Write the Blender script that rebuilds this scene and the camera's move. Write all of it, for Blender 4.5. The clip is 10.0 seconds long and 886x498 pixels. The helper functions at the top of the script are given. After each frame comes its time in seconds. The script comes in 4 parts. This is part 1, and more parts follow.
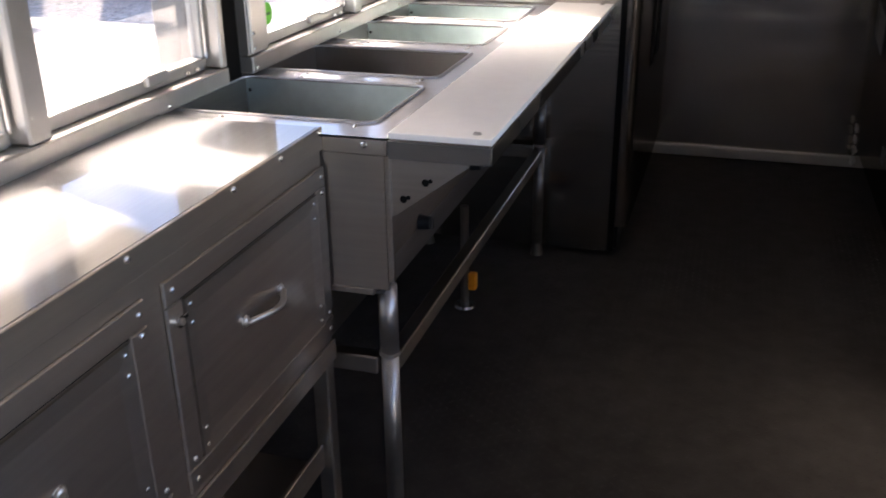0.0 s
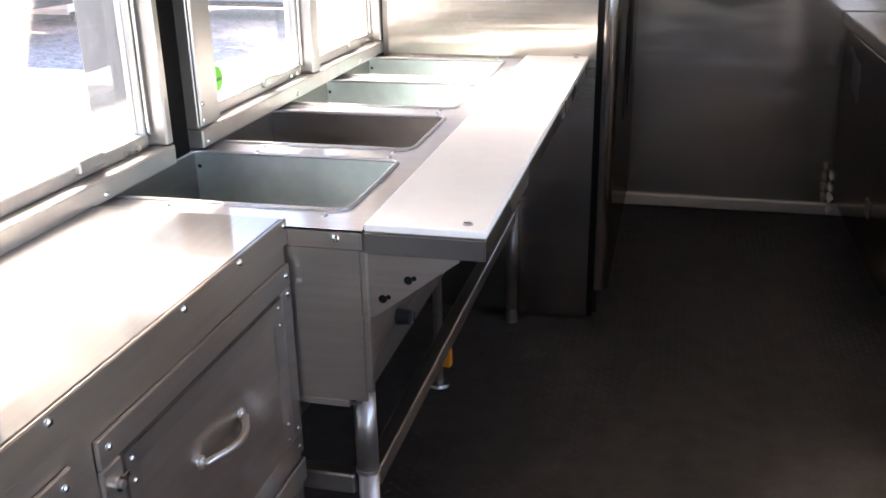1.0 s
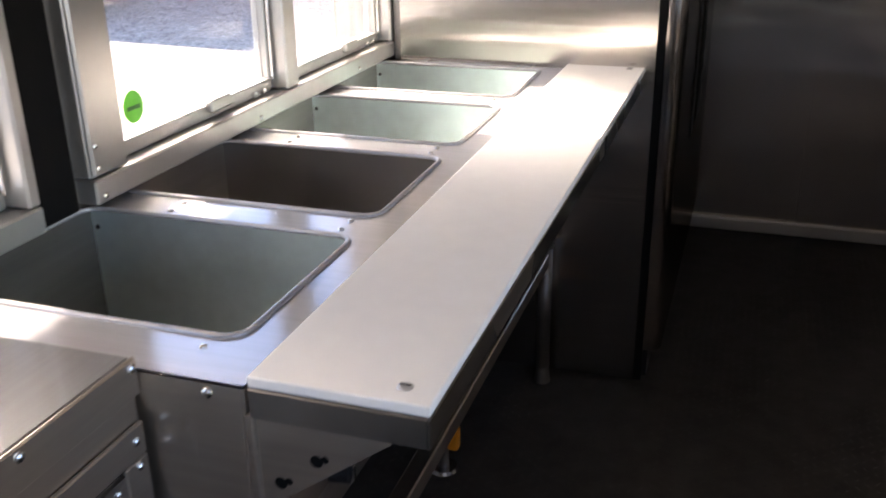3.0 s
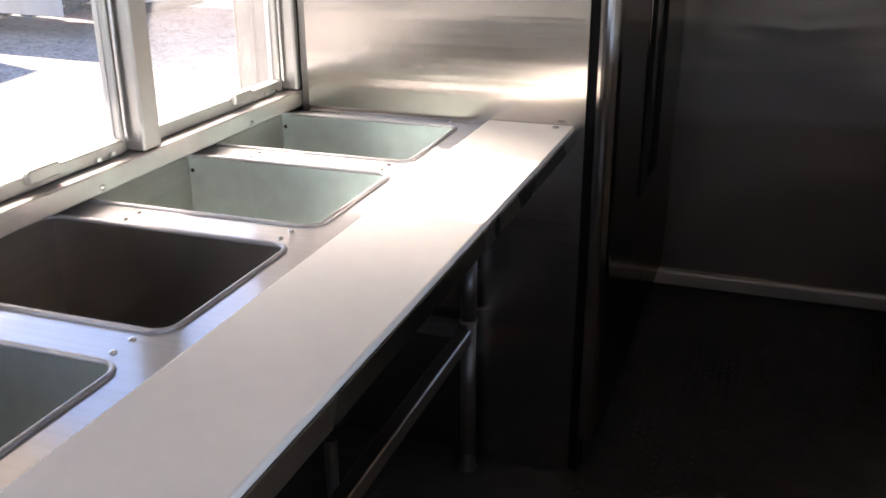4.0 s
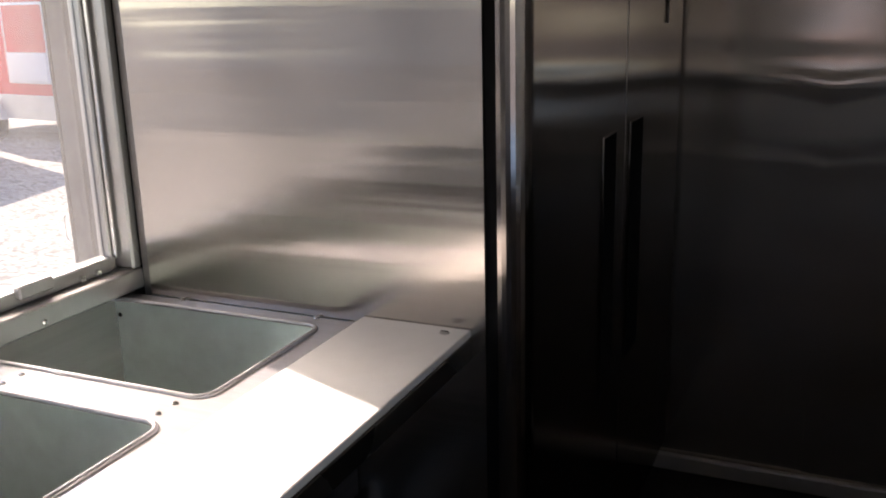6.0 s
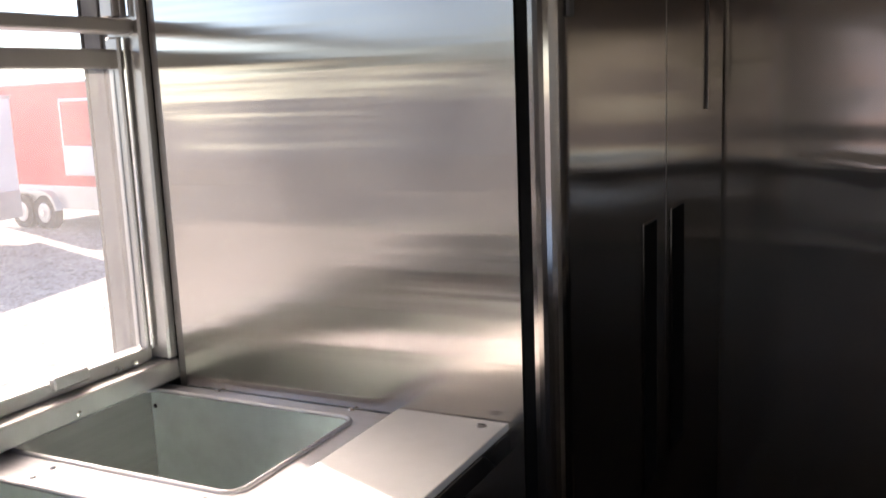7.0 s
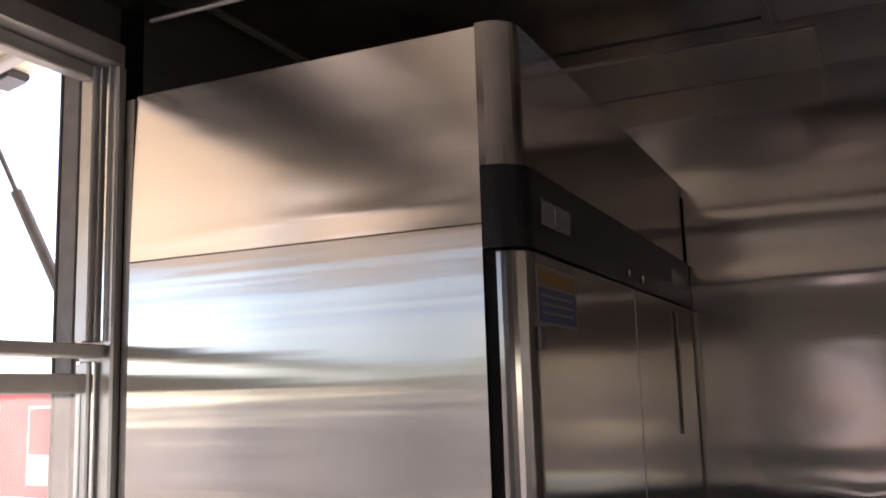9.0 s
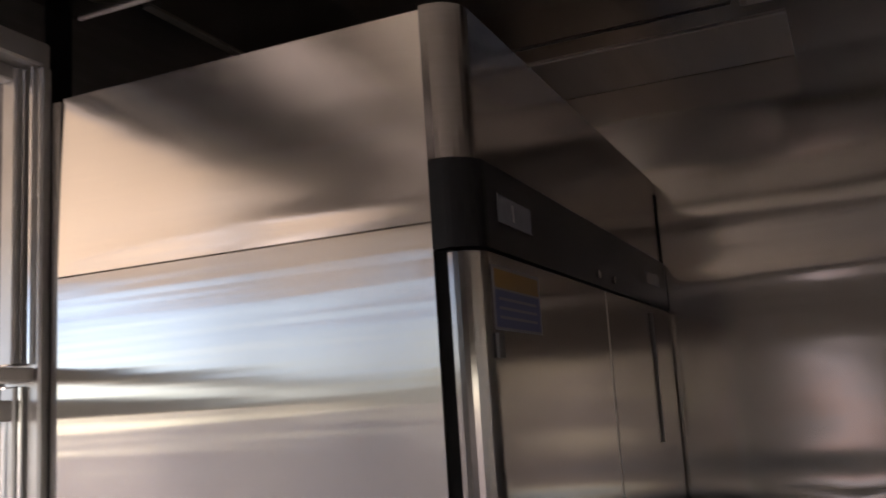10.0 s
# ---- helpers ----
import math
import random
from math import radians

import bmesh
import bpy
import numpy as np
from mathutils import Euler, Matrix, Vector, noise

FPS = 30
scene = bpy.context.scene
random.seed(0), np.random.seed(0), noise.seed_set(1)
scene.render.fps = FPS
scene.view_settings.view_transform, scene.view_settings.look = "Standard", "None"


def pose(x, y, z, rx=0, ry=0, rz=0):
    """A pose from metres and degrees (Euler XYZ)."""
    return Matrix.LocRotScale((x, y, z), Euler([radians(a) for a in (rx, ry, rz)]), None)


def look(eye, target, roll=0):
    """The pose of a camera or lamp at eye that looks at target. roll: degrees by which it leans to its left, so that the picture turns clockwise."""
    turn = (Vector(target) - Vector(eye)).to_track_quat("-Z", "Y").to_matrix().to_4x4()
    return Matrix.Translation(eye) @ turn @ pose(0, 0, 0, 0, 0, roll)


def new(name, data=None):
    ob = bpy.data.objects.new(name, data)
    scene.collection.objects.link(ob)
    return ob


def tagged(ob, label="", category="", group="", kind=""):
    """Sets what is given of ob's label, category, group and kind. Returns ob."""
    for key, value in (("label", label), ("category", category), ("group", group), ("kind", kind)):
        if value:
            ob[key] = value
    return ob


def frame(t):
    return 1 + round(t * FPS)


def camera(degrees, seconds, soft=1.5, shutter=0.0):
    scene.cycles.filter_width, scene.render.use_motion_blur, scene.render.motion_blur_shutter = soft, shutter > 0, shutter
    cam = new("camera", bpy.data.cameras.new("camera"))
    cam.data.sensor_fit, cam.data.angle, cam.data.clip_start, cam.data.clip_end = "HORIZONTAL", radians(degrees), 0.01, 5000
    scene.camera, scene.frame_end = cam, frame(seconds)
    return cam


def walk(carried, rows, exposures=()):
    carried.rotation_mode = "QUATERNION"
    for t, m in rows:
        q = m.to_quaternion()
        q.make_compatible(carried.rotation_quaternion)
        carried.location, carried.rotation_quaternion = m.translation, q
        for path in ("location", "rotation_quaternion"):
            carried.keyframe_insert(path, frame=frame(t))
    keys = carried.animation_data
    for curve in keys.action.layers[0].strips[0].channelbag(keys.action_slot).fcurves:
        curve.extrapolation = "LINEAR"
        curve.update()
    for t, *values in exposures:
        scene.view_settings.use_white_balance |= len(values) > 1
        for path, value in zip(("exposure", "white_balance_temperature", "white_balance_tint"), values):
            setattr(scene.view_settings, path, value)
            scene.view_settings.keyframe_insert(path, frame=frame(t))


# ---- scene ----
cam = camera(51.1, 10.0, soft=1.6, shutter=0.3)


PATH = [
    (0, look((1.222, -1.571, 1.411), (0.672, 0.184, 0.625), -0.8)),
    (0.5, look((1.135, -1.452, 1.433), (0.709, 0.346, 0.668), -0.9)),
    (1, look((1.092, -1.335, 1.426), (0.636, 0.476, 0.711), -1.1)),
    (1.5, look((1.107, -1.157, 1.414), (0.509, 0.604, 0.679), -2.2)),
    (2, look((1.141, -1.0, 1.41), (0.457, 0.715, 0.642), -2.1)),
    (2.5, look((1.106, -0.854, 1.406), (0.446, 0.837, 0.568), -2.0)),
    (3, look((1.088, -0.725, 1.418), (0.494, 1.024, 0.652), -0.9)),
    (3.2, look((1.112, -0.66, 1.415), (0.543, 1.108, 0.672), -0.6)),
    (4.3, look((1.249, -0.239, 1.442), (0.584, 1.505, 0.724), -1.1)),
    (4.5, look((1.244, -0.161, 1.447), (0.563, 1.579, 0.732), -1.8)),
    (5, look((1.244, 0.079, 1.458), (0.634, 1.855, 0.768), -0.6)),
    (5.2, look((1.264, 0.161, 1.457), (0.692, 1.958, 0.791), -0.1)),
    (6.3, look((1.384, 0.364, 1.477), (0.51, 2.094, 0.985), -2.1)),
    (6.5, look((1.379, 0.363, 1.486), (0.479, 2.086, 1.012), -2.3)),
    (7, look((1.374, 0.376, 1.464), (0.488, 2.135, 1.119), -2.3)),
    (7.5, look((1.363, 0.384, 1.475), (0.547, 2.197, 1.253), -1.0)),
    (8, look((1.354, 0.388, 1.487), (0.591, 2.236, 1.449), -0.5)),
    (8.5, look((1.353, 0.389, 1.498), (0.578, 2.226, 1.656), -1.0)),
    (9, look((1.369, 0.403, 1.497), (0.545, 2.199, 1.807), -1.8)),
    (9.5, look((1.383, 0.442, 1.492), (0.489, 2.194, 1.856), -2.9)),
    (10, look((1.364, 0.531, 1.5), (0.576, 2.339, 1.832), -3.7)),
]
walk(cam, PATH, exposures=[
    (0, 2.45, 7300, 24), (0.5, 3.35, 7300, 24), (1.0, 3.3, 7250, 23), (2.0, 2.8, 7300, 23), (2.5, 2.65, 7400, 23), (3.2, 2.5, 7350, 23),
    (4.5, 1.66, 7150, 23), (5.0, 0.95, 7050, 23), (5.2, 0.95, 7050, 23), (6.5, 1.45, 7150, 25), (7.5, 1.75, 7200, 25), (8.5, 2.0, 7400, 27), (9.0, 1.8, 7400, 28), (10, 1.48, 7400, 29)])

# ---- daylight ----
SUN_TO = Vector((-1.0, 0.39, 0.610))
world = bpy.data.worlds.new("sky")
scene.world = world
world.use_nodes = True
wn = world.node_tree
sky = wn.nodes.new("ShaderNodeTexSky")
sky.sky_type = "NISHITA"
sky.sun_disc = False
sky.sun_elevation = radians(29.6)
sky.air_density, sky.dust_density, sky.ozone_density = 0.8, 0.1, 3.0
sky.sun_rotation = math.atan2(SUN_TO.x, SUN_TO.y)
wn.nodes["Background"].inputs["Strength"].default_value = 0.15
wn.links.new(sky.outputs[0], wn.nodes["Background"].inputs["Color"])
sun = new("sun", bpy.data.lights.new("sun", "SUN"))
sun.data.energy, sun.data.angle, sun.data.color = 5.0, radians(0.6), (1.0, 0.94, 0.85)
sun.matrix_world = look(SUN_TO * 20, (0, 0, 0))


# ---- materials ----
def mat(name, color, rough=0.5, metal=0.0, grain=0.0, grain_scale=(20, 20, 20), bump=0.0, bump_scale=(40, 40, 40), detail=3.0,
        spread=0.0, wave=0.0, wave_scale=(2, 2, 2), spec=0.5, haze=0.0, haze_rough=0.5, haze_metal=1.0):
    """A surface with colour varied at two scales, fine relief, and slow waviness for sheet metal."""
    m = bpy.data.materials.new(name)
    m.use_nodes = True
    t = m.node_tree
    n, l = t.nodes, t.links
    b = n["Principled BSDF"]
    b.inputs["Roughness"].default_value = rough
    b.inputs["Metallic"].default_value = metal
    b.inputs["Specular IOR Level"].default_value = spec
    co = n.new("ShaderNodeTexCoord")

    def noise_at(scale, det):
        mp = n.new("ShaderNodeMapping")
        mp.inputs["Scale"].default_value = scale
        l.new(co.outputs["Object"], mp.inputs[0])
        no = n.new("ShaderNodeTexNoise")
        no.inputs["Scale"].default_value = 1.0
        no.inputs["Detail"].default_value = det
        l.new(mp.outputs[0], no.inputs["Vector"])
        return no

    a = noise_at(grain_scale, detail)
    big = noise_at((2.2, 2.2, 2.2), 3.0)
    add = n.new("ShaderNodeMath")
    add.operation = "ADD"
    l.new(a.outputs["Fac"], add.inputs[0])
    l.new(big.outputs["Fac"], add.inputs[1])
    rg = n.new("ShaderNodeMapRange")
    rg.inputs["From Min"].default_value, rg.inputs["From Max"].default_value = 0.6, 1.4
    rg.inputs["To Min"].default_value, rg.inputs["To Max"].default_value = 1 - grain, 1 + grain
    l.new(add.outputs[0], rg.inputs["Value"])
    mul = n.new("ShaderNodeVectorMath")
    mul.operation = "SCALE"
    mul.inputs[0].default_value = color
    l.new(rg.outputs[0], mul.inputs["Scale"])
    l.new(mul.outputs[0], b.inputs["Base Color"])
    if spread:
        rr = n.new("ShaderNodeMapRange")
        rr.inputs["From Min"].default_value, rr.inputs["From Max"].default_value = 0.3, 0.7
        rr.inputs["To Min"].default_value, rr.inputs["To Max"].default_value = max(0.02, rough - spread), rough + spread
        l.new(big.outputs["Fac"], rr.inputs["Value"])
        l.new(rr.outputs[0], b.inputs["Roughness"])
    last = None
    for strength, scale, det, dist in ((wave, wave_scale, 1.5, 0.01), (bump, bump_scale, 3.0, 0.002)):
        if strength:
            h = noise_at(scale, det)
            bp = n.new("ShaderNodeBump")
            bp.inputs["Strength"].default_value = strength
            bp.inputs["Distance"].default_value = dist
            l.new(h.outputs["Fac"], bp.inputs["Height"])
            if last:
                l.new(last, bp.inputs["Normal"])
            last = bp.outputs[0]
    if last:
        l.new(last, b.inputs["Normal"])
    if haze:
        # scuffed metal: a broad soft lobe mixed with the polished one
        h2 = n.new("ShaderNodeBsdfPrincipled")
        h2.inputs["Metallic"].default_value = haze_metal
        h2.inputs["Roughness"].default_value = haze_rough
        if haze_metal == 0.0:
            h2.inputs["Specular IOR Level"].default_value = 0.0
        l.new(mul.outputs[0], h2.inputs["Base Color"])
        if last:
            l.new(last, h2.inputs["Normal"])
        mx = n.new("ShaderNodeMixShader")
        mx.inputs[0].default_value = haze
        l.new(b.outputs[0], mx.inputs[1])
        l.new(h2.outputs[0], mx.inputs[2])
        l.new(mx.outputs[0], n["Material Output"].inputs["Surface"])
    return m


def sheet(name, color, rough, stretch, grain=0.05, grain_scale=(2, 2, 160), wave=0.0, wave_scale=(0.8, 0.8, 30), haze=0.0, haze_rough=0.5, haze_metal=1.0, axis="Z"):
    """Brushed sheet metal that smears reflections along its tangent; stretch is below 0 for a level smear."""
    m = mat(name, color, haze_rough, haze_metal, grain, grain_scale)
    t = m.node_tree
    n, l = t.nodes, t.links
    b = n["Principled BSDF"]
    tint = b.inputs["Base Color"].links[0].from_socket
    g = n.new("ShaderNodeBsdfAnisotropic")
    g.inputs["Roughness"].default_value = rough
    g.inputs["Anisotropy"].default_value = stretch
    l.new(tint, g.inputs["Color"])
    tg = n.new("ShaderNodeTangent")
    tg.direction_type, tg.axis = "RADIAL", axis
    l.new(tg.outputs[0], g.inputs["Tangent"])
    if wave:
        co = n.new("ShaderNodeTexCoord")
        mp = n.new("ShaderNodeMapping")
        mp.inputs["Scale"].default_value = wave_scale
        l.new(co.outputs["Object"], mp.inputs[0])
        no = n.new("ShaderNodeTexNoise")
        no.inputs["Scale"].default_value, no.inputs["Detail"].default_value = 1.0, 2.0
        l.new(mp.outputs[0], no.inputs["Vector"])
        bp = n.new("ShaderNodeBump")
        bp.inputs["Strength"].default_value, bp.inputs["Distance"].default_value = wave, 0.004
        l.new(no.outputs["Fac"], bp.inputs["Height"])
        l.new(bp.outputs[0], g.inputs["Normal"])
    mx = n.new("ShaderNodeMixShader")
    mx.inputs[0].default_value = haze
    l.new(g.outputs[0], mx.inputs[1])
    l.new(b.outputs[0], mx.inputs[2])
    l.new(mx.outputs[0], n["Material Output"].inputs["Surface"])
    return m


steel = mat("brushed_steel", (0.63, 0.56, 0.495), 0.22, 1.0, 0.10, (5, 5, 90), spread=0.07, wave=0.12, wave_scale=(4, 4, 6), haze=0.32, haze_rough=0.52)
steel_top = mat("worktop_steel", (0.27, 0.27, 0.27), 0.04, 1.0, 0.08, (150, 4, 4), haze=0.55, haze_rough=0.8, haze_metal=0.0)
steel_flange = mat("table_top_steel", (0.52, 0.51, 0.52), 0.17, 1.0, 0.10, (4, 160, 4), spread=0.04, haze=0.5, haze_rough=0.7, haze_metal=0.0)
steel_apron = mat("folded_dark_steel", (0.50, 0.48, 0.46), 0.26, 1.0, 0.05, (8, 8, 200), spread=0.05)
steel_tube = mat("tube_steel", (0.60, 0.56, 0.52), 0.34, 1.0, 0.06, (8, 8, 60), haze=0.35, haze_rough=0.55)
# one stainless in three tones: reflected light and shade put into colour
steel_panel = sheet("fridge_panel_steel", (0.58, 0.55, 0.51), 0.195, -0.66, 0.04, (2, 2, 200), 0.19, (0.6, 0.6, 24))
steel_cap_lit = sheet("fridge_cap_lit_steel", (0.95, 0.89, 0.81), 0.17, -0.58, 0.04, (2, 2, 200), 0.05, (1.5, 1.5, 9))
steel_door_shaded = sheet("fridge_door_shaded_steel", (0.38, 0.35, 0.325), 0.15, -0.50, 0.06, (3, 2, 200), 0.05, (0.7, 0.7, 14))
steel_wall = sheet("wall_sheet_steel", (0.66, 0.61, 0.55), 0.13, -0.28, 0.06, (2, 2, 140), 0.12, (2.0, 2.0, 8), 0.24, 0.5)
steel_mirror = mat("polished_sheet_steel", (0.80, 0.75, 0.68), 0.11, 1.0, 0.05, (4, 4, 120))
# darkened steel: the shade on unlit parts is put into its colour
steel_dark = mat("shade_dark_steel", (0.20, 0.19, 0.18), 0.40, 0.9, 0.15, (3, 3, 60))
steel_side = mat("side_wall_steel", (0.62, 0.59, 0.55), 0.32, 1.0, 0.08, (2, 2, 120), wave=0.1, wave_scale=(1.2, 1.2, 3.0), haze=0.4, haze_rough=0.6, haze_metal=0.0)
steel_pan = mat("pan_steel", (0.58, 0.565, 0.55), 0.20, 1.0, 0.12, (6, 90, 6), wave=0.06, wave_scale=(8, 8, 8), haze=0.16, haze_rough=0.5)
galvanised = mat("galvanised_sheet", (0.78, 0.885, 0.885), 0.33, 1.0, 0.10, (26, 26, 26), 0.03, (30, 30, 30), spread=0.06, haze=0.16, haze_rough=0.5, haze_metal=0.0)
chrome = mat("polished_bolt", (0.75, 0.74, 0.72), 0.16, 1.0, 0.08, (60, 60, 60))
brass_steel = mat("dull_cast_handle", (0.62, 0.57, 0.51), 0.38, 1.0, 0.1, (40, 40, 40))
alum = mat("mill_aluminium", (0.47, 0.46, 0.44), 0.36, 0.75, 0.12, (14, 14, 14), 0.05, (60, 60, 60), spread=0.08)
alum_dull = mat("dull_grey_aluminium", (0.14, 0.14, 0.14), 0.55, 0.3, 0.30, (40, 40, 25), 0.15, (90, 90, 60))
black_plastic = mat("black_plastic", (0.012, 0.012, 0.013), 0.42, 0.0, 0.15, (30, 30, 30), 0.05, (200, 200, 200), spec=0.22)
black_rubber = mat("black_rubber", (0.004, 0.004, 0.004), 0.85, 0.0, 0.2, (30, 30, 30), 0.1, (80, 80, 80), spec=0.15)
board_white = mat("white_polyethylene", (0.82, 0.81, 0.785), 0.55, 0.0, 0.03, (30, 30, 30), 0.06, (90, 90, 90), spec=0.15)
floor_black = mat("black_floor_coating", (0.045, 0.043, 0.042), 0.68, 0.0, 0.45, (14, 14, 14), 0.2, (70, 70, 70), spread=0.1, spec=0.25)
# strip coloured light for the brightness it mirrors from the end wall
ceiling_strip_steel = sheet("ceiling_strip_steel", (0.88, 0.83, 0.77), 0.15, 0.6, 0.10, (26, 1, 1), 0.8, (9, 0.6, 0.6), 0.6, 0.6, 0.0)
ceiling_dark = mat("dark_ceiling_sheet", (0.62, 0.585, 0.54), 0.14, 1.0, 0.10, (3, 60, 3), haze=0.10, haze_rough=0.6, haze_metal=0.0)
# pale so that the aisle ceiling bounces more daylight into the room
ceiling_pale = mat("bounce_ceiling_sheet", (0.88, 0.83, 0.765), 0.25, 1.0, 0.06, (3, 60, 3), haze=0.92, haze_rough=0.6, haze_metal=0.0)
skirting = mat("skirting_aluminium", (0.62, 0.60, 0.56), 0.42, 0.6, 0.12, (5, 30, 30), 0.05, (20, 60, 60))
gravel_ground = mat("pale_gravel", (0.40, 0.37, 0.325), 0.9, 0.0, 0.28, (5, 5, 5), 0.6, (30, 30, 30), detail=6)
# shade between the pebbles, put into the colour as dark gaps
gg, gk = gravel_ground.node_tree.nodes, gravel_ground.node_tree.links
pebble = gg.new("ShaderNodeTexVoronoi")
pebble.inputs["Scale"].default_value = 19.0
pco = gg.new("ShaderNodeTexCoord")
gk.new(pco.outputs["Object"], pebble.inputs["Vector"])
prg = gg.new("ShaderNodeMapRange")
prg.inputs["From Min"].default_value, prg.inputs["From Max"].default_value = 0.35, 0.75
prg.inputs["To Min"].default_value, prg.inputs["To Max"].default_value = 1.12, 0.45
gk.new(pebble.outputs["Distance"], prg.inputs["Value"])
pmx = gg.new("ShaderNodeVectorMath")
pmx.operation = "SCALE"
gbase = gg["Principled BSDF"].inputs["Base Color"]
gk.new(gbase.links[0].from_socket, pmx.inputs[0])
gk.new(prg.outputs[0], pmx.inputs["Scale"])
gk.new(pmx.outputs[0], gbase)
grey_paint = mat("grey_paint", (0.30, 0.30, 0.31), 0.45, 0.0, 0.08, (3, 3, 3))
cream_paint = mat("cream_hatch_paint", (0.88, 0.79, 0.64), 0.5, 0.0, 0.05, (3, 3, 3))
red_paint = mat("red_paint", (0.62, 0.03, 0.04), 0.35, 0.0, 0.06, (3, 3, 3), 0.02, (8, 8, 8))
white_paint = mat("white_paint", (0.78, 0.77, 0.75), 0.4, 0.0, 0.05, (3, 3, 3), 0.02, (8, 8, 8))
silver_trim = mat("silver_trim", (0.55, 0.55, 0.55), 0.4, 0.7, 0.1, (6, 6, 6))
tyre_black = mat("tyre_rubber", (0.02, 0.02, 0.02), 0.8, 0.0, 0.2, (20, 20, 20))
green_paper = mat("green_sticker", (0.10, 0.62, 0.03), 0.5, 0.0, 0.05, (40, 40, 40))
orange_plastic = mat("orange_plastic", (0.75, 0.28, 0.02), 0.4, 0.0, 0.1, (40, 40, 40))
paper_white = mat("white_label_paper", (0.26, 0.26, 0.28), 0.5, 0.0, 0.04, (60, 60, 60))
paper_amber = mat("amber_label_print", (0.27, 0.15, 0.03), 0.5, 0.0, 0.1, (60, 60, 60))
paper_blue = mat("blue_label_print", (0.09, 0.10, 0.22), 0.5, 0.0, 0.1, (60, 60, 60))
display_grey = mat("display_film", (0.15, 0.165, 0.19), 0.25, 0.0, 0.1, (50, 50, 50))
lamp_white = mat("lamp_diffuser", (0.55, 0.55, 0.54), 0.5, 0.0, 0.05, (30, 30, 30))
glass = bpy.data.materials.new("hazy_window_glass")
glass.use_nodes = True
gn, gl = glass.node_tree.nodes, glass.node_tree.links
gb = gn["Principled BSDF"]
gb.inputs["Transmission Weight"].default_value, gb.inputs["Roughness"].default_value, gb.inputs["IOR"].default_value = 1.0, 0.0, 1.45
gb.inputs["Base Color"].default_value = (0.96, 0.98, 0.97, 1)
# a thin translucent film, thicker in cloudy patches
veil = gn.new("ShaderNodeBsdfTranslucent")
veil.inputs["Color"].default_value = (0.86, 0.85, 0.83, 1)
dn = gn.new("ShaderNodeTexNoise")
dn.inputs["Scale"].default_value, dn.inputs["Detail"].default_value = 6.0, 6.0
dr = gn.new("ShaderNodeMapRange")
dr.inputs["To Min"].default_value, dr.inputs["To Max"].default_value = 0.02, 0.07
gx = gn.new("ShaderNodeMixShader")
gl.new(dn.outputs["Fac"], dr.inputs["Value"])
gl.new(dr.outputs[0], gx.inputs[0])
gl.new(gb.outputs[0], gx.inputs[1])
gl.new(veil.outputs[0], gx.inputs[2])
gl.new(gx.outputs[0], gn["Material Output"].inputs["Surface"])


# ---- mesh tools ----
def mesh_ob(name, bm, material, smooth=False):
    me = bpy.data.meshes.new(name)
    bmesh.ops.recalc_face_normals(bm, faces=bm.faces)
    bm.to_mesh(me)
    bm.free()
    for f in me.polygons:
        f.use_smooth = smooth
    me.materials.append(material)
    return new(name, me)


def part(name, bm, material, parent, label="", smooth=False):
    ob = mesh_ob(name, bm, material, smooth)
    ob.parent = parent
    ob.matrix_parent_inverse = parent.matrix_world.inverted()
    if label:
        ob["label"] = label
    return ob


def thing(name, label, category, group="", kind="", at=(0, 0, 0)):
    ob = new(name)
    ob.location = at
    ob.empty_display_size = 0.1
    bpy.context.view_layer.update()
    return tagged(ob, label, category, group, kind)


def box(x0, x1, y0, y1, z0, z1, bev=0.0, seg=1, bm=None):
    """A box, its edges rounded by bev; added to bm when one is given."""
    b = bmesh.new()
    r = bmesh.ops.create_cube(b, size=1)
    for v in r["verts"]:
        v.co = Vector(((x0 + x1) / 2 + v.co.x * (x1 - x0), (y0 + y1) / 2 + v.co.y * (y1 - y0), (z0 + z1) / 2 + v.co.z * (z1 - z0)))
    if bev:
        bmesh.ops.bevel(b, geom=b.edges[:], offset=bev, segments=seg, affect="EDGES", profile=0.5)
    return merge(bm, b)


def merge(bm, b):
    if bm is None:
        return b
    me = bpy.data.meshes.new("tmp")
    b.to_mesh(me)
    b.free()
    bm.from_mesh(me)
    bpy.data.meshes.remove(me)
    return bm


def rod(p, q, r, n=16, r2=None, bm=None):
    """A round bar from p to q."""
    b = bmesh.new()
    p, q = Vector(p), Vector(q)
    d = q - p
    bmesh.ops.create_cone(b, cap_ends=True, segments=n, radius1=r, radius2=r if r2 is None else r2, depth=d.length)
    b.transform(Matrix.Translation((p + q) / 2) @ d.to_track_quat("Z", "Y").to_matrix().to_4x4())
    return merge(bm, b)


def dome(p, axis, r, h, bm=None):
    """A domed bolt head on a point, rising along axis."""
    b = bmesh.new()
    bmesh.ops.create_uvsphere(b, u_segments=12, v_segments=6, radius=1)
    bmesh.ops.bisect_plane(b, geom=b.verts[:] + b.edges[:] + b.faces[:], plane_co=(0, 0, 0), plane_no=(0, 0, 1), clear_inner=True)
    b.transform(Matrix.Translation(p) @ Vector(axis).to_track_quat("Z", "Y").to_matrix().to_4x4() @ Matrix.Diagonal((r, r, h, 1)))
    return merge(bm, b)


